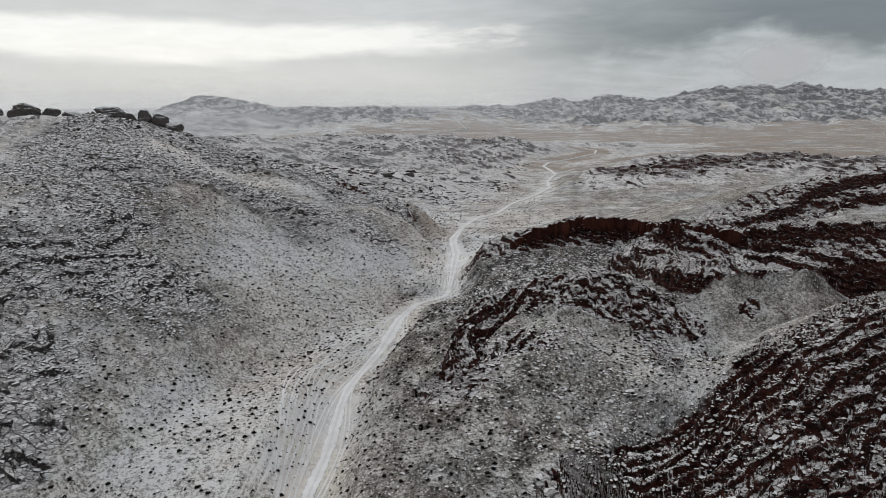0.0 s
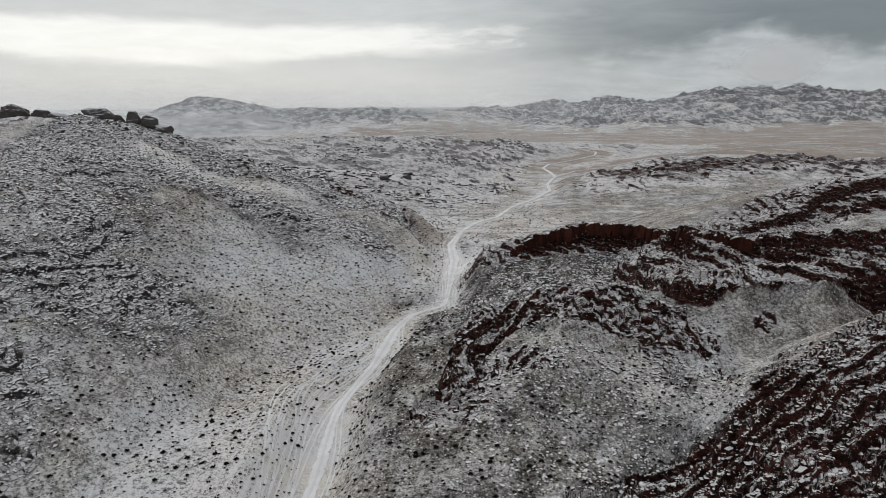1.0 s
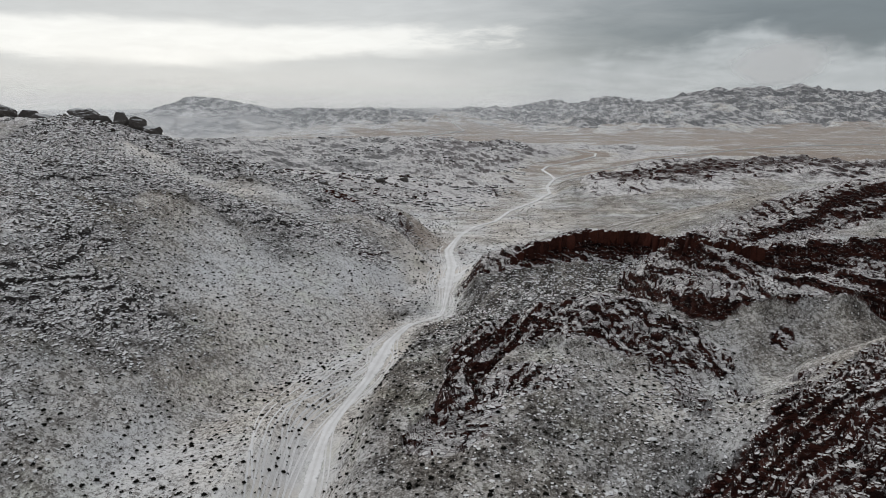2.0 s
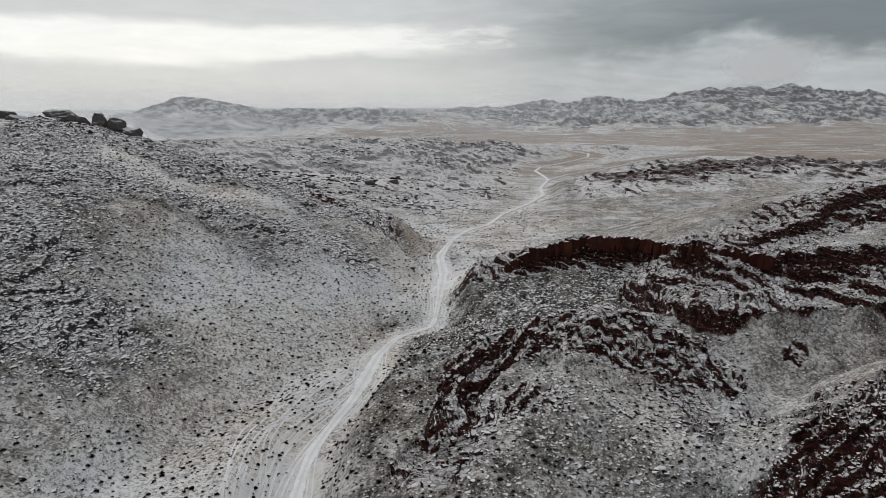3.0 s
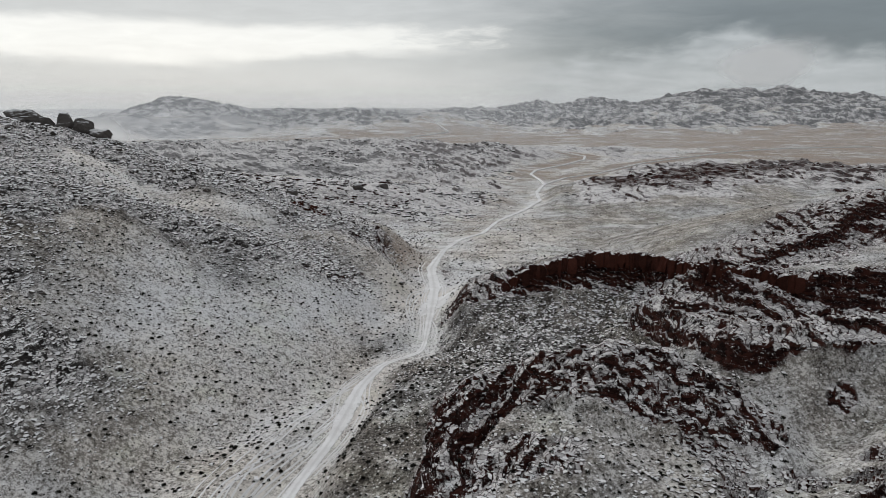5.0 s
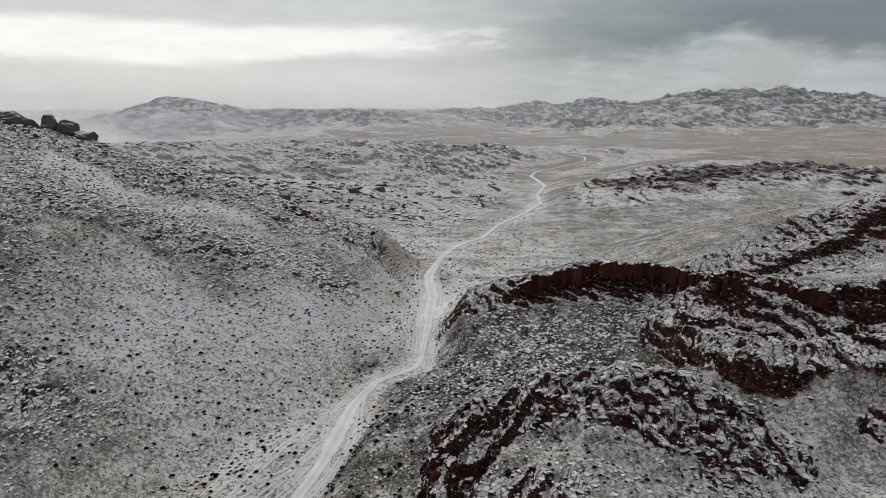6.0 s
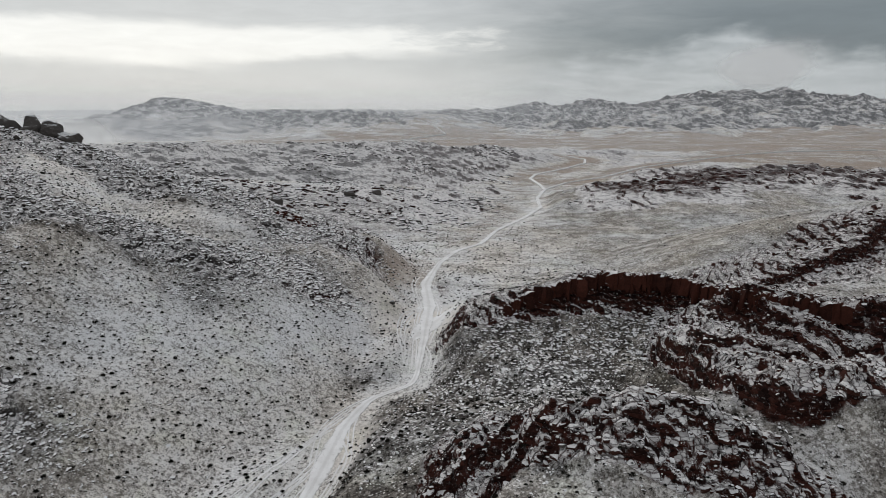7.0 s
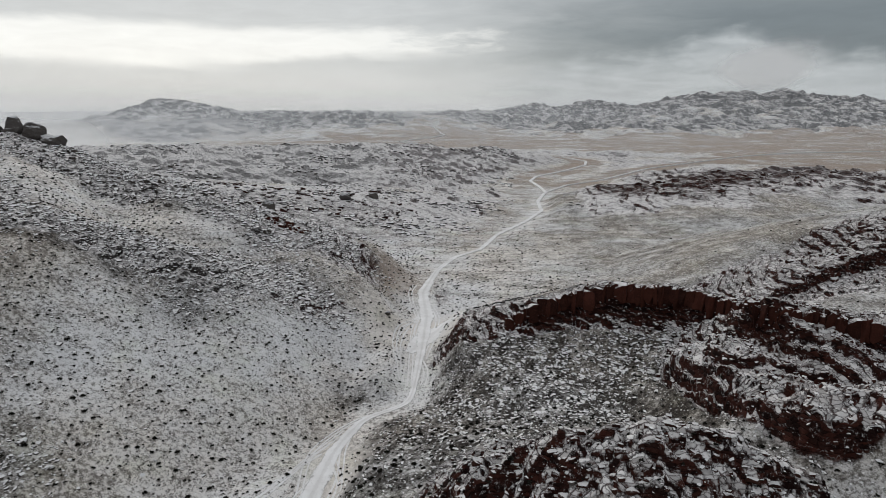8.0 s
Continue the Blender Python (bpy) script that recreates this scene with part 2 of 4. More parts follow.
def stone_material(name, dark, warm, snow, low, high):
    """Broken rock with snow on its upper faces."""
    m, n = material(name)
    at = n.add("ShaderNodeNewGeometry")
    flat = n.add("ShaderNodeSeparateXYZ", {0: at.outputs["Normal"]}).outputs[2]
    own = n.add("ShaderNodeObjectInfo").outputs["Random"]
    isle = at.outputs["Random Per Island"]
    n1 = n.noise(at.outputs["Position"], 0.45, 5, 0.6)
    n2 = n.noise(at.outputs["Position"], 2.4, 5, 0.7)
    tone = n.sum("ADD", n.sum("MULTIPLY", n.sum("ADD", own, isle), 0.35), n.sum("MULTIPLY", n1, 0.6))
    colour = n.mix(n.step(tone, 0.25, 0.95), dark, warm)
    colour = n.mix(n.step(n2, 0.45, 0.8, 0.0, 0.5), colour, tuple(1.9 * c for c in warm))
    lies = n.step(n.sum("ADD", flat, n.sum("MULTIPLY", n.sum("SUBTRACT", n2, 0.5), 0.9)), low, high, 0.0, 0.9)
    colour = n.mix(lies, colour, snow)
    finish(n, colour, 0.88, n2, 0.12, 0.7)
    return m


def track_material():
    """Pale packed gravel under thin snow: two wheel lines, a duller middle, edges that fray into the soil."""
    m, n = material("pale_gravel_track")
    at = n.add("ShaderNodeTexCoord").outputs["Object"]
    across = n.sum("ABSOLUTE", n.add("ShaderNodeAttribute", attribute_name="across").outputs["Fac"])
    n1 = n.noise(at, 0.12, 5, 0.6)
    n2 = n.noise(at, 1.3, 6, 0.7)
    n3 = n.noise(at, 0.45, 4, 0.6)
    colour = n.mix(n.step(n1, 0.3, 0.7), (0.72, 0.705, 0.69), (0.86, 0.85, 0.84))
    middle = n.step(n.sum("ADD", across, n.sum("MULTIPLY", n.sum("SUBTRACT", n3, 0.5), 0.5)), 0.08, 0.30, 0.25, 0.0)
    colour = n.mix(middle, colour, (0.46, 0.435, 0.41))
    colour = n.mix(n.step(n2, 0.54, 0.74, 0.0, 0.40), colour, (0.42, 0.39, 0.36))
    edge = n.sum("ADD", across, n.sum("ADD", n.sum("MULTIPLY", n.sum("SUBTRACT", n3, 0.5), 1.1), n.sum("MULTIPLY", n.sum("SUBTRACT", n2, 0.5), 0.7)))
    colour = n.mix(n.step(edge, 0.70, 0.98, 0.0, 0.9), colour, n.mix(n.step(n2, 0.35, 0.65), (0.20, 0.185, 0.165), (0.60, 0.585, 0.57)))
    finish(n, colour, 0.85, n2, 0.08, 0.6)
    return m


def shrub_material(name, a, b):
    m, n = material(name)
    geo = n.add("ShaderNodeNewGeometry")
    own = n.add("ShaderNodeObjectInfo").outputs["Random"]
    mixed = n.sum("FRACT", n.sum("ADD", own, geo.outputs["Random Per Island"]))
    colour = n.mix(mixed, a, b)
    flat = n.add("ShaderNodeSeparateXYZ", {0: geo.outputs["Normal"]}).outputs[2]
    n2 = n.noise(geo.outputs["Position"], 3.0, 4, 0.6)
    colour = n.mix(n.step(n.sum("ADD", flat, n2), 1.3, 1.6, 0.0, 0.12), colour, (0.5, 0.5, 0.5))
    finish(n, colour, 0.9)
    return m


GROUND = ground_material()
TRACK = track_material()
SLAB = stone_material("red_brown_slab_rock", (0.010, 0.0045, 0.0037), (0.050, 0.022, 0.016), (0.66, 0.65, 0.64), 0.60, 0.92)
RED_CLIFF = stone_material("dark_red_cliff_rock", (0.010, 0.0045, 0.0037), (0.064, 0.021, 0.014), (0.76, 0.75, 0.74), 0.62, 0.92)
GREY_STONE = stone_material("grey_slab_stone", (0.030, 0.026, 0.024), (0.095, 0.082, 0.073), (0.84, 0.83, 0.82), 0.38, 0.62)
TOR = stone_material("dark_grey_granite", (0.018, 0.016, 0.015), (0.085, 0.076, 0.070), (0.55, 0.55, 0.55), 0.62, 0.98)
SHRUB = shrub_material("dry_shrub_twigs", (0.011, 0.011, 0.009), (0.034, 0.031, 0.023))
WOOD = shrub_material("grey_shrub_wood", (0.05, 0.043, 0.036), (0.085, 0.075, 0.065))
# ---- the lie of the land ----
def hash01(ix, iy, seed):
    """Random numbers in 0..1 for whole-number cells."""
    n = (ix.astype(np.int64) * 374761393 + iy.astype(np.int64) * 668265263 + seed * 982451653) & 0xFFFFFFFF
    n = ((n ^ (n >> 13)) * 1274126177) & 0xFFFFFFFF
    n = ((n ^ (n >> 16)) * 2246822519) & 0xFFFFFFFF
    return ((n ^ (n >> 15)) & 0xFFFFFF) / 16777216.0


def grain(x, y, size, seed):
    """Smooth value noise, -1..1, with lumps of about that size in metres."""
    u, v = x / size, y / size
    iu, iv = np.floor(u), np.floor(v)
    fu, fv = u - iu, v - iv
    fu, fv = fu * fu * (3 - 2 * fu), fv * fv * (3 - 2 * fv)
    a, b = hash01(iu, iv, seed), hash01(iu + 1, iv, seed)
    c, d = hash01(iu, iv + 1, seed), hash01(iu + 1, iv + 1, seed)
    return 2 * ((a * (1 - fu) + b * fu) * (1 - fv) + (c * (1 - fu) + d * fu) * fv) - 1


def fractal(x, y, size, seed, octaves=4, gain=0.5):
    total, amp = 0, 1
    for k in range(octaves):
        total = total + amp * grain(x * 0.8 + 0.6 * y, 0.8 * y - 0.6 * x, size, seed + k)
        size, amp = size / 2.07, amp * gain
    return total


def crags(x, y, size, seed, octaves=4):
    """Ridged noise, 0..1: sharp crests, rounded hollows."""
    total, amp, weight = 0, 1, 0
    for k in range(octaves):
        total = total + amp * (1 - np.abs(grain(x * 0.8 - 0.6 * y, 0.8 * y + 0.6 * x, size, seed + 11 * k)))
        weight, size, amp = weight + amp, size / 2.13, amp * 0.55
    return total / weight


def blocks(u, v, size, seed):
    """Jointed rock: for each place the block's own height (0..1), its tilt's rise (-1..1) and how near a joint it lies (0 on it)."""
    u, v = u / size, v / size
    iu, iv = np.floor(u), np.floor(v)
    best, second = np.full(u.shape, 9.0), np.full(u.shape, 9.0)
    rise, level = np.zeros(u.shape), np.zeros(u.shape)
    for du in (-1, 0, 1):
        for dv in (-1, 0, 1):
            cu, cv = iu + du, iv + dv
            pu, pv = cu + hash01(cu, cv, seed), cv + hash01(cu, cv, seed + 1)
            d = np.maximum(np.abs(u - pu), np.abs(v - pv)) * 0.6 + 0.4 * np.hypot(u - pu, v - pv)
            near = d < best
            second = np.where(near, best, np.minimum(second, d))
            level = np.where(near, hash01(cu, cv, seed + 2), level)
            rise = np.where(near, (u - pu) * (hash01(cu, cv, seed + 3) * 2 - 1) + (v - pv) * (hash01(cu, cv, seed + 4) * 2 - 1), rise)
            best = np.where(near, d, best)
    return level, rise, second - best


def smooth(a, b, x):
    t = np.clip((x - a) / (b - a), 0, 1)
    return t * t * (3 - 2 * t)


def along(line, x, y):
    """Distance to a line of points, the side (0 to 1, left to right of its run) and the line's third value there."""
    p = np.array(line, float)
    e = np.diff(p[:, :2], axis=0)
    e = e / np.hypot(e[:, :1], e[:, 1:])
    n = np.stack([e[:, 1], -e[:, 0]], -1)
    n = np.concatenate([n[:1], n[:-1] + n[1:], n[-1:]])
    n = n / np.hypot(n[:, :1], n[:, 1:])
    best, side, level = np.full(x.shape, 1e9), np.zeros(x.shape), np.zeros(x.shape)
    for k in range(len(p) - 1):
        (x0, y0, z0), (x1, y1, z1) = p[k], p[k + 1]
        ex, ey = x1 - x0, y1 - y0
        t = np.clip(((x - x0) * ex + (y - y0) * ey) / (ex * ex + ey * ey), 0, 1)
        dx, dy = x - x0 - t * ex, y - y0 - t * ey
        d = np.hypot(dx, dy)
        near = d < best
        lean = (dx * (n[k, 0] * (1 - t) + n[k + 1, 0] * t) + dy * (n[k, 1] * (1 - t) + n[k + 1, 1] * t)) / np.maximum(d, 1e-6)
        best = np.where(near, d, best)
        side = np.where(near, smooth(-0.7, 0.7, lean), side)
        level = np.where(near, z0 + t * (z1 - z0), level)
    return best, side, level


# the track up the valley and out over the plain, and its fork
ROAD = [(-48, 60, -14), (-41, 130, -11), (-39, 176, -8), (-37, 198, -6.5), (-37, 226, -4.3), (-36.3, 240, -3.5), (-32.5, 256, -2.5), (-27.3, 272, -1),
        (-23.3, 292, 0.8), (-20.5, 310, 2.2), (-13, 326.5, 4.3), (1.2, 334, 5.7), (3.2, 343, 6.2), (4.6, 362, 6.8), (6.5, 388, 7.8), (8.6, 420, 9.4),
        (7, 455, 11), (15.5, 499, 12.4), (27, 528, 13.3), (44.5, 548, 14), (60, 594, 14.5), (90, 651, 15), (111, 700, 15.7), (117, 755, 16.2), (136.5, 822, 16.7)]
ROAD_NORTH = [(136.5, 822, 16.7), (138, 865, 16.9), (137, 925, 17.2), (152, 975, 17.5), (210, 1060, 18), (252, 1130, 19), (270, 1200, 19.2), (250, 1290, 19.5)]
ROAD_EAST = [(136.5, 822, 16.7), (172, 882, 17.4), (228, 936, 18), (322, 1066, 19), (438, 1179, 19.5), (574, 1305, 20), (700, 1380, 20.5), (900, 1420, 21)]

# crests: points of the line, fall to the left and right of its run, roundness, weight of bare rock, reach of the rock
WEST_SOUTH = [(-330, -60, 62), (-262, 120, 64), (-218, 250, 73), (-180, 345, 79)]
WEST_SPUR = [(-200, 360, 80), (-174, 352, 76), (-133, 367, 66), (-103, 374, 55), (-70, 382, 39), (-30, 388, 18)]
WEST_CREST = [(-180, 345, 79), (-222, 430, 86), (-256, 500, 92), (-225, 512, 87), (-200, 506, 82), (-120, 478, 64), (-60, 461, 47), (-18, 448, 23)]
WEST_BACK = [(-420, 180, 84), (-345, 390, 92), (-300, 450, 93), (-256, 500, 91), (-330, 600, 86), (-415, 690, 91), (-560, 720, 88)]
RIM = [(12, 370, 9), (27, 350, 25), (46, 344, 40), (69, 337, 48), (89, 332, 48.5), (101, 316, 48.5), (104, 301, 51.5), (128, 290, 50), (165, 290, 52), (215, 280, 55), (330, 270, 62)]
RIB = [(-2, 204, 8), (4, 212, 18), (11, 236, 25), (17, 255, 27), (36, 253, 35), (54, 246, 41), (68, 243, 39), (80, 237, 34), (89, 229, 27)]
MASS = [(88, 298, 44), (91, 274, 42), (97, 258, 43), (118, 255, 46), (146, 253, 48.5), (190, 248, 50), (320, 242, 62)]
SOUTH_RIDGE = [(38, 150, 0), (60, 160, 9), (84, 168, 23), (107, 184, 36), (140, 200, 45), (220, 212, 58), (330, 190, 66)]
EAST_RIDGE = [(128, 385, 21), (178, 411, 35), (206, 422, 42), (247, 446, 54), (275, 456, 59), (350, 470, 63), (520, 480, 66)]
MID_RIDGE = [(168, 745, 19), (200, 738, 27), (243, 730, 36), (329, 798, 41), (420, 812, 40), (560, 790, 38), (800, 800, 42)]
MESA = [(-800, 840, 48), (-450, 900, 54), (-260, 960, 54), (-120, 1020, 52), (0, 1085, 50), (90, 1130, 42), (160, 1190, 30), (215, 1250, 20)]
MESA_FRONT = [(-300, 640, 54), (-160, 640, 46), (-80, 645, 40), (-40, 655, 34), (-5, 668, 26), (20, 680, 18)]
PEAK_WEST = [(-1150, 2080, 52), (-920, 2090, 68), (-860, 2100, 80), (-800, 2100, 90), (-757, 2105, 120), (-650, 2110, 119), (-600, 2120, 105), (-540, 2130, 97), (-505, 2130, 90), (-406, 2200, 92), (-240, 2350, 88)]
LOW_HILLS = [(-240, 2350, 92), (0, 2700, 90), (250, 2900, 88)]
MESA_STEP = [(-420, 800, 42), (-200, 830, 41), (-60, 880, 36), (20, 915, 28), (50, 930, 20)]
RANGE_EAST = [(100, 3500, 72), (300, 3500, 100), (493, 3500, 124), (650, 3550, 114), (812, 3560, 134), (986, 3600, 128), (1160, 3600, 119), (1290, 3600, 130), (1392, 3600, 178), (1510, 3600, 198),
              (1624, 3600, 203), (1740, 3600, 178), (1856, 3600, 199), (1960, 3600, 178), (2030, 3600, 153), (2273, 3600, 139), (2472, 3600, 112), (3300, 3200, 90)]
FOOTHILLS = [(300, 2700, 58), (560, 2450, 62), (820, 2400, 66), (1050, 2500, 70), (1300, 2450, 78), (1600, 2500, 82), (2000, 2500, 84), (2600, 2300, 80)]
# broken slab ground on the west slope: x, y, reach
SLABS = [(-124, 250, 20), (-148, 286, 22), (-142, 232, 16), (-172, 335, 20), (-108, 262, 12), (-128, 196, 14), (-70, 372, 12), (-52, 402, 12), (-150, 208, 18), (-122, 172, 13),
         (71, 225, 5), (75, 219, 6), (74, 209, 6), (90, 213, 5), (112, 237, 3.6), (110, 214, 5), (14, 214, 7), (26, 221, 7), (37, 219, 6), (7, 202, 7), (100, 205, 5)]
RIDGES = [
    (WEST_SOUTH, 0.4, 0.35, 14, 0.6, 42), (WEST_SPUR, 0.45, 0.66, 14, 0.7, 22), (WEST_CREST, 0.45, 0.35, 14, 0.95, 46),
    (WEST_BACK, 0.4, 0.35, 12, 0.6, 60), 
    (MID_RIDGE, 0.14, 0.14, 20, 1.0, 120), (MESA, 0.10, 0.2, 30, 0.85, 300), (MESA_STEP, 0.06, 0.35, 8, 0.85, 130), (MESA_FRONT, 0.12, 0.25, 12, 0.85, 100),
    (PEAK_WEST, 0.5, 0.30, 8, 0.8, 400), (LOW_HILLS, 0.2, 0.14, 40, 0.4, 300), (RANGE_EAST, 0.45, 0.14, 30, 0.75, 1300), (FOOTHILLS, 0.1, 0.1, 60, 0.7, 400),
]
FLOOR_Y = [-5000, -200, 60, 130, 176, 198, 236, 272, 314, 336, 388, 455, 548, 800, 1300, 2100, 2700, 4950]
FLOOR_Z = [10, -22, -14, -11, -8, -6.5, -4, -1, 2.5, 5.5, 8, 11, 14, 16.5, 20, 23, 34, 76]


# swells and hollows of the ground: x, y, reach, lift
HUMMOCKS = [(-124, 318, 25, -7.5), (-103, 180, 25, 8.8), (43, 184, 15, -7), (-121, 240, 25, 5.5), (206, 431, 25, -4.9), (-20, 443, 14, -8), (15, 328, 10, -8),
            (47, 322, 12, -3.5), (338, 815, 20, -3.2), (86, 312, 13, -3), (-80, 198, 25, 2.9), (-51, 623, 20, -3.1), (65, 178, 10, -6), (59, 221, 10, -3), (-27, 363, 10, -4), (-75, 352, 10, -4), (40, 219, 10, 2.5), (-240, 484, 26, 4.5), (-205, 492, 16, 2.5), (51, 304, 10, 2.9), (85, 325, 10, -2.6), (-90, 304, 25, -2.0), (272, 448, 22, -4)]


def bigger(a, b, k):
    """The larger of two heights, with a soft join k metres high."""
    h = np.maximum(k - np.abs(a - b), 0) / k
    return np.maximum(a, b) + h * h * k * 0.25


def crest_form(line, x, y, drop):
    """The height of a crest and its flanks, and the distance to it. drop(distance, side, x) is the fall from the crest."""
    best, gap = np.full(x.shape, -1e4), np.full(x.shape, 1e9)
    for k in range(len(line) - 1):
        d, side, level = along(line[k:k + 2], x, y)
        best, gap = bigger(best, level - drop(d, side), 1.5), np.minimum(gap, d)
    return best, gap


def flank(fall_l, fall_r, rnd, far=1e9, steeper=0.0):
    def drop(d, side):
        return (fall_l + (fall_r - fall_l) * side) * (np.sqrt(d * d + rnd * rnd) - rnd) + steeper * np.maximum(d - far, 0)
    return drop


def rib_flank(d, side):
    return (1 - side) * (0.36 * d + 5 * smooth(3, 8, d)) + side * (0.82 * np.minimum(d, 20) + 0.24 * np.maximum(d - 20, 0)) - 1.5


def bare_land(x, y):
    """The land without its detail: height, and how much of it is bare rock (0..1)."""
    z = np.interp(y, FLOOR_Y, FLOOR_Z) + 0.012 * np.maximum(np.abs(x + 20) - 60, 0) * smooth(250, 420, y) * (1 - smooth(600, 900, y))
    rock = np.zeros(x.shape)
    wob = fractal(x, y, 60, 3, 3)
    for line, fall_l, fall_r, rnd, weight, reach in RIDGES:
        steep = 0.42 if line in (WEST_SOUTH, WEST_CREST) else 0.0
        form, d = crest_form(line, x, y, flank(fall_l, fall_r, rnd, 58, steep))
        z = bigger(z, form, 6 if line in (WEST_SOUTH, WEST_SPUR, WEST_CREST) else 2)
        rock = np.maximum(rock, weight * (1 - smooth(0.35, 1.15, d / reach + 0.35 * wob)))
    # the east ridge, with two bands of cliff over its southern foot
    broken_edge = 2.5 * fractal(x, y, 16, 27, 3)
    form, d = crest_form(EAST_RIDGE, x, y, lambda d, side: side * (6 * smooth(4, 8, d + broken_edge) + 6 * smooth(17, 22, d + 2 * broken_edge) + 0.17 * d) + (1 - side) * 0.30 * (np.hypot(d, 8) - 8))
    z = bigger(z, form, 2)
    rock = np.maximum(rock, 1 - smooth(0.5, 1.05, d / 34 + 0.3 * wob))
    # the south ridge and the rib, with steep broken flanks
    form, d = crest_form(SOUTH_RIDGE, x, y, flank(0.62, 0.5, 5))
    z = bigger(z, form, 5)
    side = along(SOUTH_RIDGE, x, y)[1]
    rock = np.maximum(rock, 1 - smooth(0.6, 1.1, d / (20 + 40 * side) + 0.25 * wob))
    form, d = crest_form(RIB, x, y, rib_flank)
    z = bigger(z, form, 4)
    rock = np.maximum(rock, 1 - smooth(0.5, 1.0, d / np.interp(x, [0, 30, 60, 80, 95], [15, 21, 18, 12, 6]) + 0.35 * wob))
    form, d = crest_form(MASS, x, y, lambda d, side: np.where(d < 0, 0, (1 - side) * 0.6 * (np.hypot(d, 5) - 5) + side * (0.42 * d + (7 + 8 * smooth(138, 160, x)) * smooth(9 - 4 * smooth(138, 160, x), 14 - 4 * smooth(138, 160, x), d + 1.5 * grain(x, y, 8, 25)) + 0.4 * np.maximum(d - 16, 0))))
    z = bigger(z, form, 4)
    rock = np.maximum(rock, 1 - smooth(0.6, 1.1, d / (30 - 15 * along(MASS, x, y)[1]) + 0.3 * wob))
    # the rim: a cliff on its inner side, a gentle back
    cliff = np.interp(x, [5, 25, 50, 110, 150, 220], [2, 5, 9, 9, 5, 3])
    uneven = 1.2 * grain(x, y, 7, 21)
    form, d = crest_form(RIM, x, y, lambda d, side: side * (cliff * smooth(0.5, 4.0, d + uneven) + 0.52 * d) + (1 - side) * 0.40 * (np.hypot(d, 3) - 3))
    side = along(RIM, x, y)[1]
    z = bigger(z, form, 3)
    rock = np.maximum(rock, side * (1 - smooth(4, 8, d + 2 * wob)) + (1 - side) * 0.9 * (1 - smooth(0.4, 1.0, d / 16 + 0.3 * wob)))
    # broken ground between rim and rib in the east
    rock = np.maximum(rock, smooth(100, 122, x + 8 * wob) * smooth(250, 262, y + 5 * wob) * (1 - smooth(300, 330, y)))
    rock = np.maximum(rock, 0.9 * smooth(180, 225, x + 12 * wob) * smooth(285, 300, y) * (1 - smooth(330, 352, y + 10 * wob)))
    for hx, hy, reach in SLABS:
        rock = np.maximum(rock, 0.66 * smooth(0.25, 0.75, np.exp(-((x - hx) ** 2 + (y - hy) ** 2) / (2 * reach * reach)) + 0.22 * wob + 0.2 * fractal(x, y, 11, 19, 2)))
    for hx, hy, reach, lift in HUMMOCKS:
        z = z + lift * np.exp(-((x - hx) ** 2 + (y - hy) ** 2) / (2 * reach * reach))
    # the track's bed
    for line in (ROAD, ROAD_NORTH, ROAD_EAST):
        d, side, bed = along(line, x, y)
        z = bed + (z - bed) * smooth(3, 20 + 16 * (1 - side) * smooth(400, 430, y) if line is ROAD else 70, d)
        rock = rock * np.where((y < 470) & (line is ROAD), smooth(3, 8 + 36 * (1 - side), d), smooth(12, 60, d))
    return z, np.clip(rock, 0, 1)


# slopes strewn with broken slabs: x, y, reach, weight
SCREE = [(-122, 252, 26, 1.0), (-150, 300, 30, 0.9), (-150, 235, 26, 0.7), (-118, 195, 22, 0.6), (-175, 345, 32, 0.9), (-95, 268, 12, 0.8), (-78, 362, 16, 0.8), (-55, 400, 20, 0.8),
         (-115, 385, 22, 0.7), (52, 318, 20, 1.0), (75, 316, 16, 1.0), (32, 332, 14, 0.9), (20, 312, 20, 0.6), (30, 212, 14, 0.6), (62, 205, 18, 0.7), (45, 186, 20, 0.6), (20, 280, 18, 0.5)]


def scree(x, y):
    s = np.zeros(x.shape)
    for cx, cy, reach, weight in SCREE:
        s = np.maximum(s, weight * np.exp(-((x - cx) ** 2 + (y - cy) ** 2) / (2 * reach * reach)))
    return s


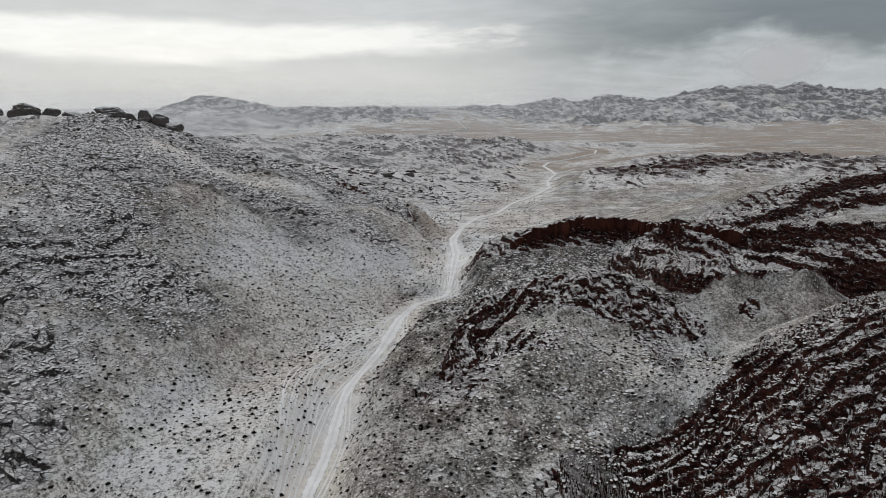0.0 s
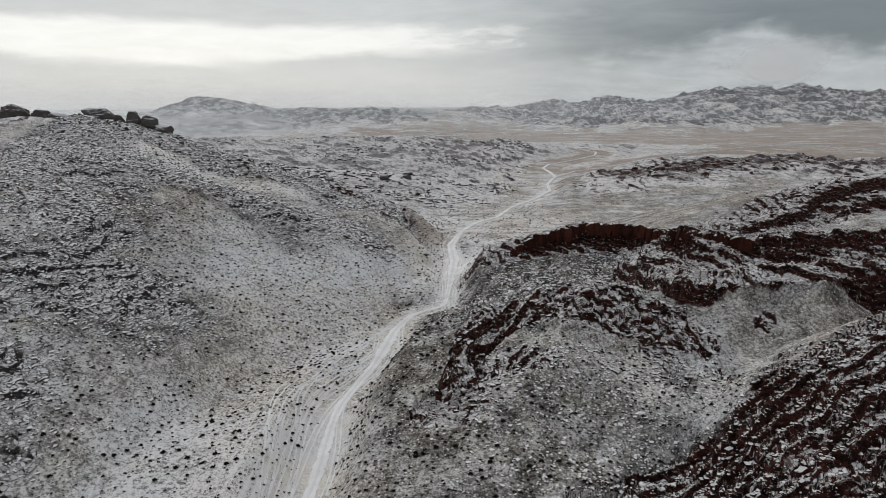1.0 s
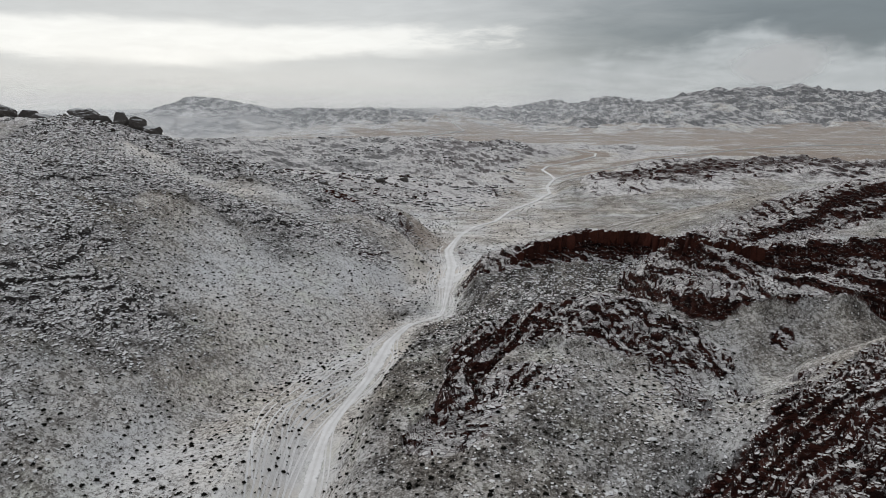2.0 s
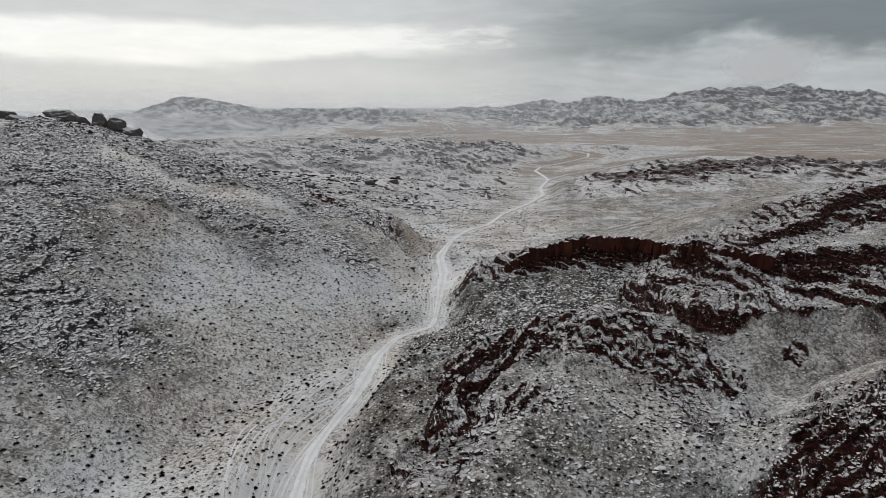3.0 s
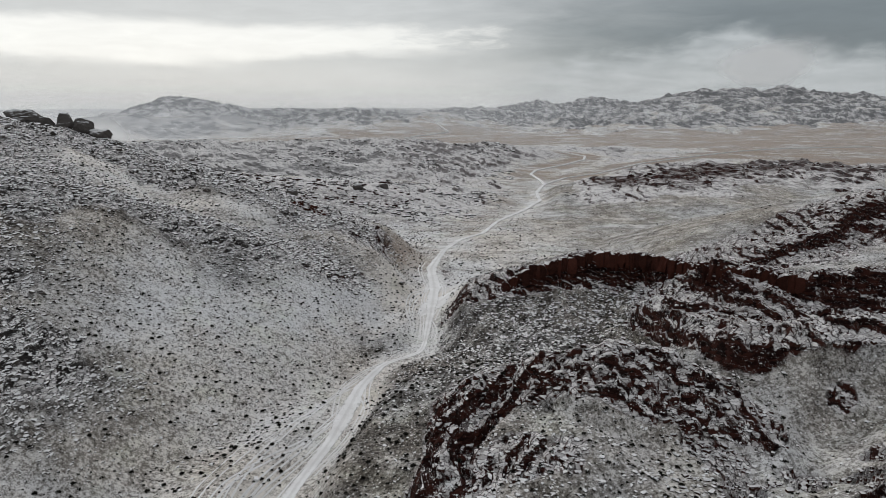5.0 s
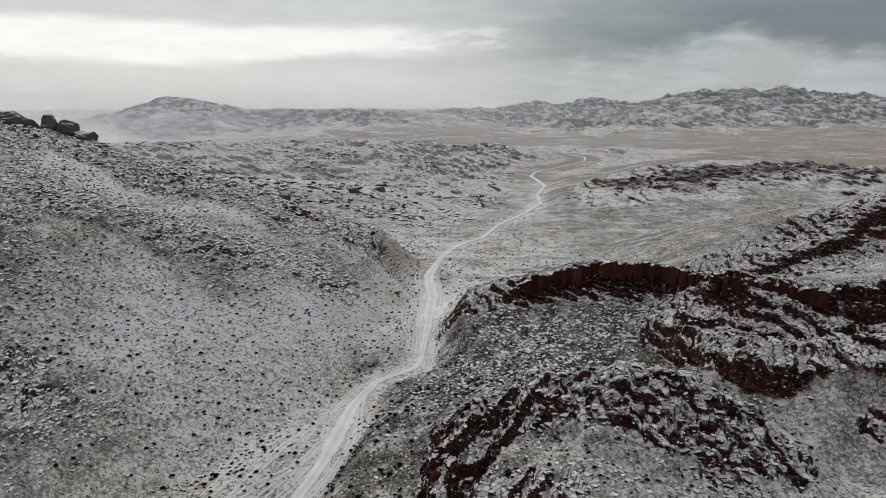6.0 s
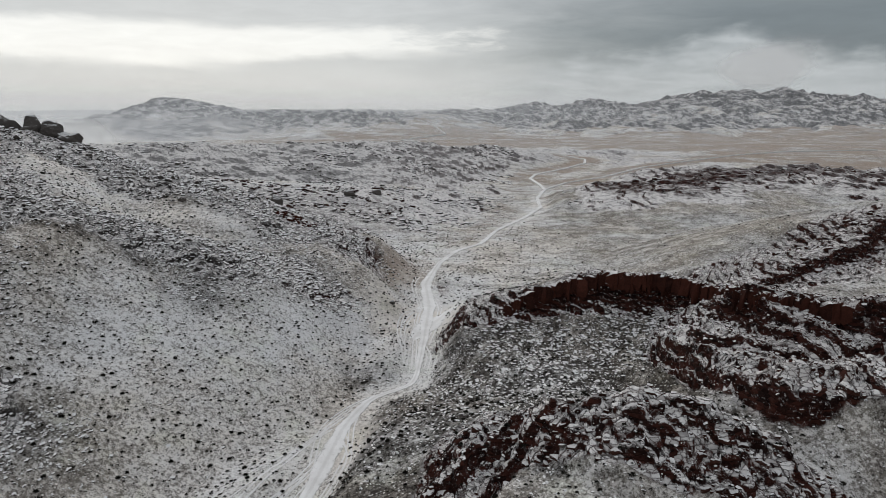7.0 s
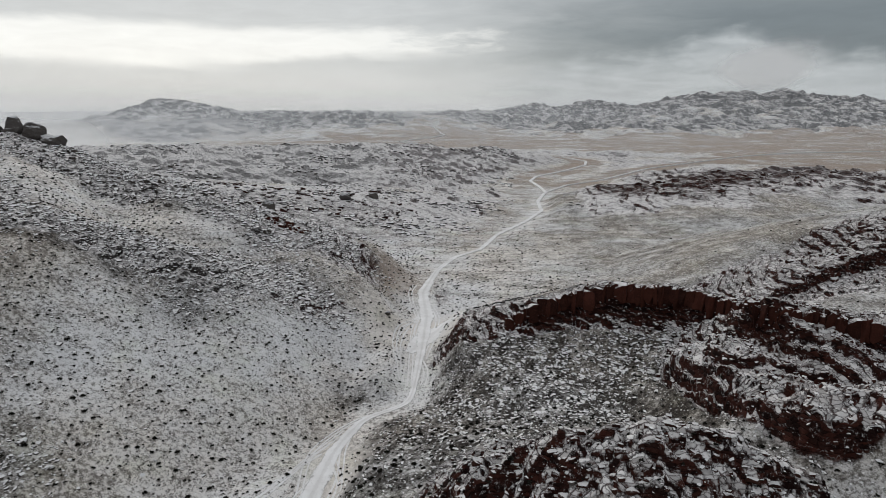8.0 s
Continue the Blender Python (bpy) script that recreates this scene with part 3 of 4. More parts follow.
def land(x, y):
    """The ground as it lies: height, rock, brown plain, pale wash."""
    z, rock = bare_land(x, y)
    r = np.hypot(x, y)
    far, mid = smooth(1400, 2600, r), smooth(480, 900, r)
    tracks = np.minimum(np.minimum(along(ROAD, x, y)[0], along(ROAD_NORTH, x, y)[0]), along(ROAD_EAST, x, y)[0])
    calm = smooth(4, 16, tracks)
    z = z + calm * (0.7 * fractal(x, y, 22, 31, 3) + 0.14 * fractal(x, y, 3.5, 37, 2))
    # hills on hills, larger with distance
    z = z + rock * mid * (1 - 0.6 * far) * (17 * (crags(x, y, 95, 41, 4) - 0.63) + 9 * (crags(x * 0.7, y * 1.3, 26, 43, 2) - 0.58))
    quiet = 0.70 - 0.45 * (1 - smooth(-500, -150, x))
    z = z + rock * far * (quiet * (105 * (crags(x, y, 420, 47, 4) - 0.86) + 75 * (crags(x, y, 130, 45, 3) - 0.72)) + 34 * (crags(x, y, 62, 49, 3) - 0.6))
    # bedded rock: beds stand out as ledges one over the other, and joints cut them into blocks
    wx, wy = x + 2.5 * fractal(x, y, 14, 53, 2), y + 2.5 * fractal(x, y, 14, 59, 2)
    east = smooth(-20, 0, x)
    solid = smooth(0.25, 0.6, rock + 0.3 * fractal(x, y, 12, 61, 2))
    near = solid * (1 - smooth(500, 620, r))
    tall = np.where(r < 520, 4.2, 5.5)
    bed = (z + 0.22 * x - 0.10 * y + 4.0 * fractal(x, y, 38, 67, 3) + 1.1 * fractal(x, y, 7, 68, 2)) / tall
    arch = (1 - smooth(88, 104, x)) * smooth(200, 214, y) * (1 - smooth(262, 276, y)) * smooth(-12, 0, x)
    bed = bed + arch * ((1.1 * np.hypot(wx - 50, wy - 212) + 1.8 * fractal(x, y, 9, 65, 3)) / 6.6 - bed)
    flank_s = smooth(30, 50, x) * (1 - smooth(200, 214, y)) * (1 - smooth(240, 300, x))
    bed = bed + flank_s * ((1.05 * (0.914 * wy - 0.407 * wx) + 1.2 * fractal(x, y, 11, 66, 2)) / 5.4 - bed)
    part_up = bed - np.floor(bed)
    ledge = (smooth(0.72, 0.93, part_up) - part_up) * tall
    z = z + solid * (0.45 + 0.55 * east) * (1 - 0.45 * arch * smooth(18, 38, x)) * (1 - smooth(1500, 2200, r)) * (0.85 - 0.2 * mid) * (0.55 + 0.45 * fractal(x, y, 18, 64, 2)) * (1 - 0.5 * smooth(110, 160, x) * smooth(360, 400, y)) * ledge
    gape = near * smooth(0.69, 0.75, part_up) * (1 - smooth(0.91, 0.97, part_up)) * 0.6
    gape = gape * (1 - 0.7 * arch * smooth(18, 38, x))
    gape = np.maximum(gape, 1.25 * near * arch * (1 - smooth(26, 44, x)) * smooth(0.46, 0.54, part_up) * (1 - smooth(0.94, 0.99, part_up)))
    gape = np.maximum(gape, 0.85 * solid * flank_s)
    gape = np.maximum(gape, 0.7 * solid * smooth(112, 150, x) * smooth(240, 250, y) * (1 - smooth(505, 530, y)))
    gape = np.maximum(gape, 0.9 * solid * (1 - smooth(15, 60, along(MID_RIDGE[1:], x, y)[0])))
    # joints run with the beds: turned on the south ridge
    ju, jv = wx + flank_s * (0.914 * wx + 0.407 * wy - wx), wy + flank_s * (0.914 * wy - 0.407 * wx - wy)
    level, rise, joint = blocks(ju / 1.45, jv, 3.1, 71)
    gape = np.maximum(gape, 0.9 * (1 - 0.4 * arch) * (1 - smooth(0.0, 0.09, joint)) * near)
    riser = smooth(0.66, 0.74, part_up) * (1 - smooth(0.92, 0.99, part_up))
    z = z + near * (0.75 + 0.25 * east) * (1 - 0.75 * riser) * ((1.2 * (level - 0.5) + 0.9 * rise) * smooth(0.0, 0.32, joint) - 0.9 * (1 - smooth(0.0, 0.18, joint)))
    level, rise, joint = blocks(ju / 1.3, jv, 1.25, 83)
    close = near * (1 - smooth(330, 460, r * (0.8 + 0.2 * east)))
    gape = np.maximum(gape, 0.35 * (1 - smooth(0.0, 0.10, joint)) * close)
    z = z + close * (1 - 0.75 * riser) * ((0.3 * (level - 0.5) + 0.3 * rise) * smooth(0.0, 0.3, joint) - 0.2 * (1 - smooth(0.0, 0.16, joint)))
    bare = np.clip(0.29 * smooth(480, 640, r - 150 * (1 - east) * (1 - smooth(560, 700, y))) - 0.01 * (1 - smooth(40, 160, x)) * smooth(560, 700, y) * (1 - smooth(1400, 1800, r)) + 0.03 * (1 - east) + 0.11 * smooth(2000, 2600, r) + 0.26 * smooth(150, 200, x) * smooth(620, 690, y) * (1 - smooth(850, 900, y)) + 0.10 * smooth(110, 200, x) * (1 - smooth(520, 600, y)) * smooth(300, 420, r) * (1 - smooth(1000, 1400, r)), 0, 0.72)
    # the plain's brown soil, and the pale wash beside the track
    patch = fractal(x, y * 2.2, 90, 91, 4)
    brown = np.maximum(smooth(720, 980, r), 0.8 * smooth(520, 640, r) * (1 - smooth(20, 70, np.abs(x - 0.17 * (y - 440) + 14)))) * (1 - smooth(2400, 3000, r)) * (1 - smooth(0.02, 0.3, rock)) * (0.5 + 0.5 * smooth(-0.5, 0.3, patch + 0.25)) * 0.95 * smooth(-0.36, -0.12, x / np.maximum(y, 1))
    brown = np.maximum(brown, 1.05 * np.exp(-((x + 8) ** 2 / 160 + (y - 460) ** 2 / 1100)))
    pale = (1 - smooth(2.5, 9, np.hypot((x - 16) / 1.4, (y - 402) / 3.0) - 6)) + 0.9 * (1 - smooth(4, 15, np.abs(x + 41) + 0.02 * np.abs(y - 200)))* (1 - smooth(225, 262, y))
    pale = pale + 0.85 * np.exp(-((x + 12 - 0.1 * (y - 395)) ** 2 / 220 + (y - 400) ** 2 / 1500))
    pale = pale + 0.8 * (1 - smooth(0, 14, np.hypot((x + 16), (y - 300) / 1.6) - 4))
    pale = np.clip(pale + 0.35 * (fractal(x, y, 9, 97, 3)) * (pale > 0.02), 0, 1) * (1 - smooth(0.1, 0.4, rock))
    broken = np.maximum(scree(x, y), (0.72 + 0.23 * smooth(235, 275, y)) * smooth(-36, -14, x) * (1 - smooth(335, 375, y)) * (1 - smooth(150, 260, x)))
    broken = np.maximum(broken, 0.5 * smooth(50, 130, x) * smooth(355, 385, y) * (1 - smooth(760, 860, y)))
    crest = np.minimum(along(WEST_SPUR, x, y)[0], along(WEST_CREST[1:], x, y)[0])
    broken = np.maximum(broken, 1.0 * (1 - smooth(10, 40, crest)) * (1 - smooth(-90, -30, x))) * (0.75 + 0.35 * fractal(x, y, 5, 103, 3))
    broken = broken * smooth(4, 12, tracks) * (1 - 0.62 * np.exp(-((x - 80) / 46) ** 2 - ((y - 222) / 24) ** 2))
    z = z + broken * (1 - smooth(420, 560, r)) * 0.55 * fractal(x, y, 2.2, 107, 2)
    # the fan of wheel marks west of the track
    d, side, _ = along(ROAD, x, y)
    lane = d * (2 * side - 1)
    fan = smooth(0.5, 5, -lane) * (1 - smooth(12, np.interp(y, [150, 230, 300, 330], [30, 34, 26, 12]), -lane)) * (1 - smooth(305, 335, y)) * (1 - smooth(0.1, 0.4, rock))
    fan = np.maximum(fan, 0.8 * (1 - smooth(6, 20, d)) * smooth(345, 365, y) * (1 - smooth(440, 475, y)))
    return z, rock, brown, pale, gape, broken, bare, bed, lane, fan * smooth(-0.9, 0.2, fractal(x, y, 30, 113, 2))


def mesh_from(name, verts, faces, mat, smooth_shade=False, attrs=None):
    """A mesh from arrays of places and of faces with one count of corners."""
    me = bpy.data.meshes.new(name)
    me.vertices.add(len(verts))
    me.vertices.foreach_set("co", np.asarray(verts, np.float32).ravel())
    k = faces.shape[1]
    me.loops.add(faces.size)
    me.loops.foreach_set("vertex_index", np.asarray(faces, np.int32).ravel())
    me.polygons.add(len(faces))
    me.polygons.foreach_set("loop_start", np.arange(0, faces.size, k, dtype=np.int32))
    me.polygons.foreach_set("use_smooth", np.broadcast_to(smooth_shade, len(faces)).astype(bool))
    for key, values in (attrs or {}).items():
        me.attributes.new(key, "FLOAT", "POINT").data.foreach_set("value", np.asarray(values, np.float32))
    me.materials.append(mat)
    me.update()
    me.validate()
    return me


def build_ground():
    angles = np.radians(np.concatenate([np.linspace(-180, -39, 70, endpoint=False), np.linspace(-39, -2, 400, endpoint=False),
                                        np.linspace(-2, 39, 540, endpoint=False), np.linspace(39, 180, 70, endpoint=False)]))
    radii = np.concatenate([[2], np.linspace(20, 125, 8, endpoint=False), np.linspace(125, 390, 400, endpoint=False), np.linspace(390, 520, 120, endpoint=False),
                            np.geomspace(520, 1300, 190, endpoint=False), np.geomspace(1300, 4950, 250)])
    a, r = np.meshgrid(angles, radii)
    x, y = (r * np.sin(a)).ravel(), (r * np.cos(a)).ravel()
    z, rock, brown, pale, gape, broken, bare, bed, lane, fan = land(x, y)
    cols, rows = len(angles), len(radii)
    i, j = np.meshgrid(np.arange(rows - 1), np.arange(cols), indexing="ij")
    k = (j + 1) % cols
    quads = np.stack([i * cols + j, i * cols + k, (i + 1) * cols + k, (i + 1) * cols + j], -1).reshape(-1, 4)[:, ::-1]
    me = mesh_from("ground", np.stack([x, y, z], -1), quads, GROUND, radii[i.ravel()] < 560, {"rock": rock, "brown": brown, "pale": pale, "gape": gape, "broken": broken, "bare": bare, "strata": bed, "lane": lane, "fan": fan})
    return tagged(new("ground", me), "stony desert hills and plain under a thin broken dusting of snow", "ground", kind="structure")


ground = build_ground()


def ribbon(name, line, width, lift, ragged, seed, mat):
    """A track laid on the ground along a line: crowned, with ragged edges."""
    p = np.array([(q[0], q[1]) for q in line], float)
    seg = np.concatenate([[0], np.cumsum(np.hypot(*np.diff(p, axis=0).T))])
    n = max(int(seg[-1] / 2.5), 4)
    s = np.linspace(0, seg[-1], n)
    k = np.linspace(-3, 3, 11)
    xs, ys = np.interp(s, seg, p[:, 0]), np.interp(s, seg, p[:, 1])
    for _ in range(3):
        xs[1:-1], ys[1:-1] = (xs[:-2] + 2 * xs[1:-1] + xs[2:]) / 4, (ys[:-2] + 2 * ys[1:-1] + ys[2:]) / 4
    tx, ty = np.gradient(xs), np.gradient(ys)
    length = np.hypot(tx, ty)
    wide = width(s) if callable(width) else np.full(n, width)
    half = wide[:, None] / 6 * k[None, :] * (1 + ragged * smooth(1.5, 3, np.abs(k)) * grain(s[:, None] * np.ones(11), np.sign(k)[None, :] * np.ones((n, 1)) * 29, 6, seed))
    x, y = xs[:, None] + ty[:, None] / length[:, None] * half, ys[:, None] - tx[:, None] / length[:, None] * half
    z = land(x.ravel(), y.ravel())[0].reshape(x.shape)
    z = z + lift(s)[:, None] * np.interp(np.abs(k), [0, 1, 1.9, 2.4, 3], [1.0, 0.55, 0.8, 0.8, -1.5])
    i, j = np.meshgrid(np.arange(n - 1), np.arange(10), indexing="ij")
    quads = np.stack([i * 11 + j, i * 11 + j + 1, (i + 1) * 11 + j + 1, (i + 1) * 11 + j], -1).reshape(-1, 4)
    return new(name, mesh_from(name, np.stack([x, y, z], -1).reshape(-1, 3), quads, mat, False, {"across": np.tile(k / 3, n)}))


far_lift = lambda s: 0.16 + 0.0014 * np.maximum(s - 250, 0)
track_width = lambda s: np.interp(s, [0, 180, 205, 225, 245, 264, 282, 300, 322, 345, 380, 405, 430, 450, 560, 900], [4.6, 4.4, 4.4, 5.8, 6.4, 4.0, 2.6, 2.4, 3.4, 6, 7.5, 7, 5, 3.8, 3.6, 4.4])
road = tagged(ribbon("road_1", ROAD, track_width, far_lift, 0.3, 5, TRACK), "pale packed gravel track winding along the valley floor", "road", kind="structure")
tagged(ribbon("road_2", ROAD_NORTH, 4.4, lambda s: 1.1 + 0.001 * s, 0.2, 6, TRACK), "pale gravel track branching across the brown plain", "road", kind="structure")
tagged(ribbon("road_3", ROAD_EAST, 3.6, lambda s: 1.1 + 0.001 * s, 0.2, 7, TRACK), "thin pale gravel track leading over the brown plain", "road", kind="structure")
tagged(ribbon("road_4", [(1, 378, 0), (6, 390, 0), (13, 402, 0), (21, 411, 0), (32, 420, 0), (46, 429, 0)], lambda s: np.interp(s, [0, 8, 18, 30, 45, 65], [4, 11, 13, 9, 4, 2]), far_lift, 0.3, 8, TRACK),
       "pale gravel spur leaving the valley track", "road", kind="structure")
tagged(ribbon("road_5", [(-95, 1480, 0), (-30, 1560, 0), (0, 1660, 0), (-45, 1740, 0), (-10, 1850, 0), (70, 1960, 0), (40, 2120, 0), (-40, 2300, 0)], 4.0, lambda s: 3.0 + 0 * s, 0.2, 9, TRACK),
       "distant pale track on the far plain", "road", kind="structure")


def wheel_marks():
    """Old wheel marks that run beside the track, part of it and join it again."""
    rng = np.random.RandomState(23)
    p = np.array([(q[0], q[1]) for q in ROAD], float)
    ys = np.arange(160, 470, 4.0)
    xs = np.interp(ys, p[:, 1], p[:, 0])
    for lo, hi, off in ((160, 268, -5), (160, 285, -8), (165, 300, -11), (170, 290, -15), (180, 318, -19), (200, 310, -24), (215, 322, -14), (160, 250, 4), (285, 330, -7), (255, 318, 5),
                        (262, 306, 9), (345, 440, -5), (350, 430, -9), (352, 455, -3), (370, 448, 4.5), (362, 425, -13), (345, 372, 4), (420, 520, -6)):
        m = (ys >= lo) & (ys <= hi)
        t = (ys[m] - lo) / (hi - lo)
        o = off * (0.55 + 0.45 * np.sin(t * math.pi)) + 0.9 * np.sin(ys[m] / 19 + off) + rng.uniform(-0.5, 0.5)
        o = o * np.minimum(1, 1.15 - t ** 4)
        line = [(a + b, c, 0) for a, b, c in zip(xs[m], o, ys[m])]
        for k in (-0.75, 0.75) if abs(off) < 16 else (0.0,):
            ob = ribbon("wheel_rut", [(a + k, b, c) for a, b, c in line], 0.62, lambda s: 0.10 + 0 * s, 0.5, int(40 + off), TRACK)
            ob.parent = road
            ob["label"] = "narrow pale wheel rut beside the track"


wheel_marks()


# ---- low mist over the far plain: thin veils, each with the land's own curve ----
def mist_material():
    m, n = material("thin_mist")
    at = n.add("ShaderNodeNewGeometry").outputs["Position"]
    z = n.add("ShaderNodeSeparateXYZ", {0: at}).outputs[2]
    drift = n.noise(n.stretch(at, 0.0016, 0.0016, 0.006), 1.0, 4, 0.55)
    west = n.step(n.add("ShaderNodeSeparateXYZ", {0: at}).outputs[0], -300.0, 800.0, 1.2, 0.24)
    thick = n.sum("MULTIPLY", n.step(n.sum("ADD", z, n.sum("MULTIPLY", n.sum("SUBTRACT", drift, 0.5), 120.0)), 60.0, 215.0, 1.0, 0.0), n.sum("MULTIPLY", west, n.step(drift, 0.2, 0.75, 0.08, 0.26)))
    veil = n.add("ShaderNodeMixShader", {0: 0.5, 1: n.add("ShaderNodeBsdfDiffuse", {0: (0.92, 0.955, 0.985, 1)}).outputs[0], 2: n.add("ShaderNodeBsdfTranslucent", {0: (0.92, 0.955, 0.985, 1)}).outputs[0]})
    mixed = n.add("ShaderNodeMixShader", {0: thick, 1: n.add("ShaderNodeBsdfTransparent").outputs[0], 2: veil.outputs[0]})
    n.add("ShaderNodeOutputMaterial", {0: mixed.outputs[0]})
    return m


MIST = mist_material()


def mist_veil(radius, bottom, top):
    a = np.radians(np.linspace(-48, 48, 97))
    wave = radius * (1 + 0.03 * np.sin(a * 7 + radius))
    h = np.linspace(bottom, top, 9)
    aa, hh = np.meshgrid(a, h)
    bulge = 1 + 0.02 * np.sin(hh / 60 + aa * 5)
    v = np.stack([wave * np.sin(aa) * bulge, wave * np.cos(aa) * bulge, hh], -1).reshape(-1, 3)
    i, j = np.meshgrid(np.arange(8), np.arange(96), indexing="ij")
    quads = np.stack([i * 97 + j, i * 97 + j + 1, (i + 1) * 97 + j + 1, (i + 1) * 97 + j], -1).reshape(-1, 4)
    tagged(new("mist", mesh_from("mist", v, quads, MIST, True)), "thin veil of pale low mist over the far plain", "mist", kind="structure")


def fog_bank():
    """The fog that fills the hollow behind the western summit, and the cloud on the eastern summit."""
    m, n = material("fog")
    place = n.add("ShaderNodeNewGeometry").outputs["Position"]
    body = n.add("ShaderNodeAttribute", attribute_name="body").outputs["Fac"]
    drift = n.noise(n.stretch(place, 0.004, 0.004, 0.010), 1.0, 5, 0.55)
    thick = n.step(n.sum("ADD", body, n.sum("MULTIPLY", n.sum("SUBTRACT", drift, 0.5), 0.9)), 0.15, 0.95, 0.0, 0.72)
    veil = n.add("ShaderNodeMixShader", {0: 0.5, 1: n.add("ShaderNodeBsdfDiffuse", {0: (0.95, 0.95, 0.945, 1)}).outputs[0], 2: n.add("ShaderNodeBsdfTranslucent", {0: (0.95, 0.95, 0.945, 1)}).outputs[0]})
    mixed = n.add("ShaderNodeMixShader", {0: thick, 1: n.add("ShaderNodeBsdfTransparent").outputs[0], 2: veil.outputs[0]})
    n.add("ShaderNodeOutputMaterial", {0: mixed.outputs[0]})
    for radius, a0, a1, z0, z1, label, far_side in ((705, -50, -18, -10, 115, "low fog filling the hollow behind the western summit", -23.0),
                                                    (1150, -50, -14, 0, 118, "low fog lying over the far western plain", -21.0),
                                                    (3150, 17, 36, 95, 420, "cloud resting on the eastern summit", None)):
        a, h = np.meshgrid(np.linspace(a0, a1, 61), np.linspace(z0, z1, 21))
        wave = radius * (1 + 0.02 * np.sin(np.radians(a) * 9 + h / 50))
        if far_side is None:
            body = 1.35 * np.exp(-((a - 25.6) / 2.6) ** 2 - ((h - 245) / 80) ** 2) + 0.30 * np.exp(-((a - 28) / 5) ** 2 - ((h - 300) / 70) ** 2)
        else:
            body = (1 - smooth(far_side - 3, far_side + 2, a)) * (1 - smooth(z1 * 0.45, z1 * 0.98, h)) * 0.95
        v = np.stack([wave * np.sin(np.radians(a)), wave * np.cos(np.radians(a)), h], -1).reshape(-1, 3)
        i, j = np.meshgrid(np.arange(20), np.arange(60), indexing="ij")
        quads = np.stack([i * 61 + j, i * 61 + j + 1, (i + 1) * 61 + j + 1, (i + 1) * 61 + j], -1).reshape(-1, 4)
        tagged(new("fog", mesh_from("fog", v, quads, m, True, {"body": body.ravel()})), label, "fog", kind="structure")


fog_bank()
for far_off in (1380, 1880, 2350, 2950):
    mist_veil(far_off, -20, 300)


# ---- stones, boulders and shrubs ----
def ball(level):
    bm = bmesh.new()
    bmesh.ops.create_icosphere(bm, subdivisions=level, radius=1.0)
    v = np.array([q.co[:] for q in bm.verts])
    f = np.array([[q.index for q in face.verts] for face in bm.faces])
    bm.free()
    return v, f


def cut_rock(seed, level, shape, cuts, rough=0.06, boxy=0.0):
    """An angular stone: a ball trimmed by cleavage planes. Unit size, centre at its base's middle height."""
    rng = np.random.RandomState(seed)
    v, f = ball(level)
    if boxy:
        v = np.sign(v) * np.abs(v) ** (1 - boxy)
    for _ in range(cuts):
        d = rng.normal(size=3)
        d /= np.linalg.norm(d)
        reach = rng.uniform(0.55, 0.9)
        over = np.maximum(v @ d - reach, 0)
        v = v - over[:, None] * d
    v = v * (1 + rough * rng.normal(size=(len(v), 1)))
    return v * np.array(shape), f


def cut_block(seed, shape, cuts):
    """A joint block of bedrock: a cube with flat, chipped faces."""
    rng = np.random.RandomState(seed)
    bm = bmesh.new()
    bmesh.ops.create_cube(bm, size=2.0)
    bmesh.ops.subdivide_edges(bm, edges=bm.edges[:], cuts=2, use_grid_fill=True)
    bmesh.ops.triangulate(bm, faces=bm.faces[:])
    v = np.array([q.co[:] for q in bm.verts])
    f = np.array([[q.index for q in face.verts] for face in bm.faces])
    bm.free()
    v = v * (1 + 0.16 * rng.uniform(-1, 1, (1, 3))) + 0.10 * rng.normal(size=v.shape)
    v[:, :2] *= 1 - 0.12 * np.maximum(v[:, 2:], 0)
    for _ in range(cuts):
        d = rng.normal(size=3) * np.array([1, 1, 0.7])
        d /= np.linalg.norm(d)
        over = np.maximum(v @ d - rng.uniform(0.75, 1.15), 0)
        v = v - over[:, None] * d
    return v * np.array(shape), f


def twigs(seed, count):
    """A low dry shrub: a dome of stiff leafy sprays round a rootstock. About 1 across."""
    rng = np.random.RandomState(seed)
    verts, faces = [], []
    for k in range(count):
        a, lean = (k + rng.uniform(0, 1)) * 2.4, 1.45 * math.sqrt((k + 0.5) / count) * rng.uniform(0.8, 1.05)
        out = np.array([math.cos(a) * math.sin(lean), math.sin(a) * math.sin(lean), math.cos(lean) * 0.85])
        root, tip = out * rng.uniform(0.02, 0.12), out * rng.uniform(0.38, 0.58)
        side = np.cross(out, rng.normal(size=3))
        side /= np.linalg.norm(side)
        b = len(verts)
        wide = rng.uniform(0.12, 0.20)
        verts += [root, root * 0.45 + tip * 0.6 + side * wide, tip, root * 0.45 + tip * 0.6 - side * wide]
        faces += [(b, b + 1, b + 3), (b + 1, b + 2, b + 3)]
    return np.array(verts), np.array(faces)


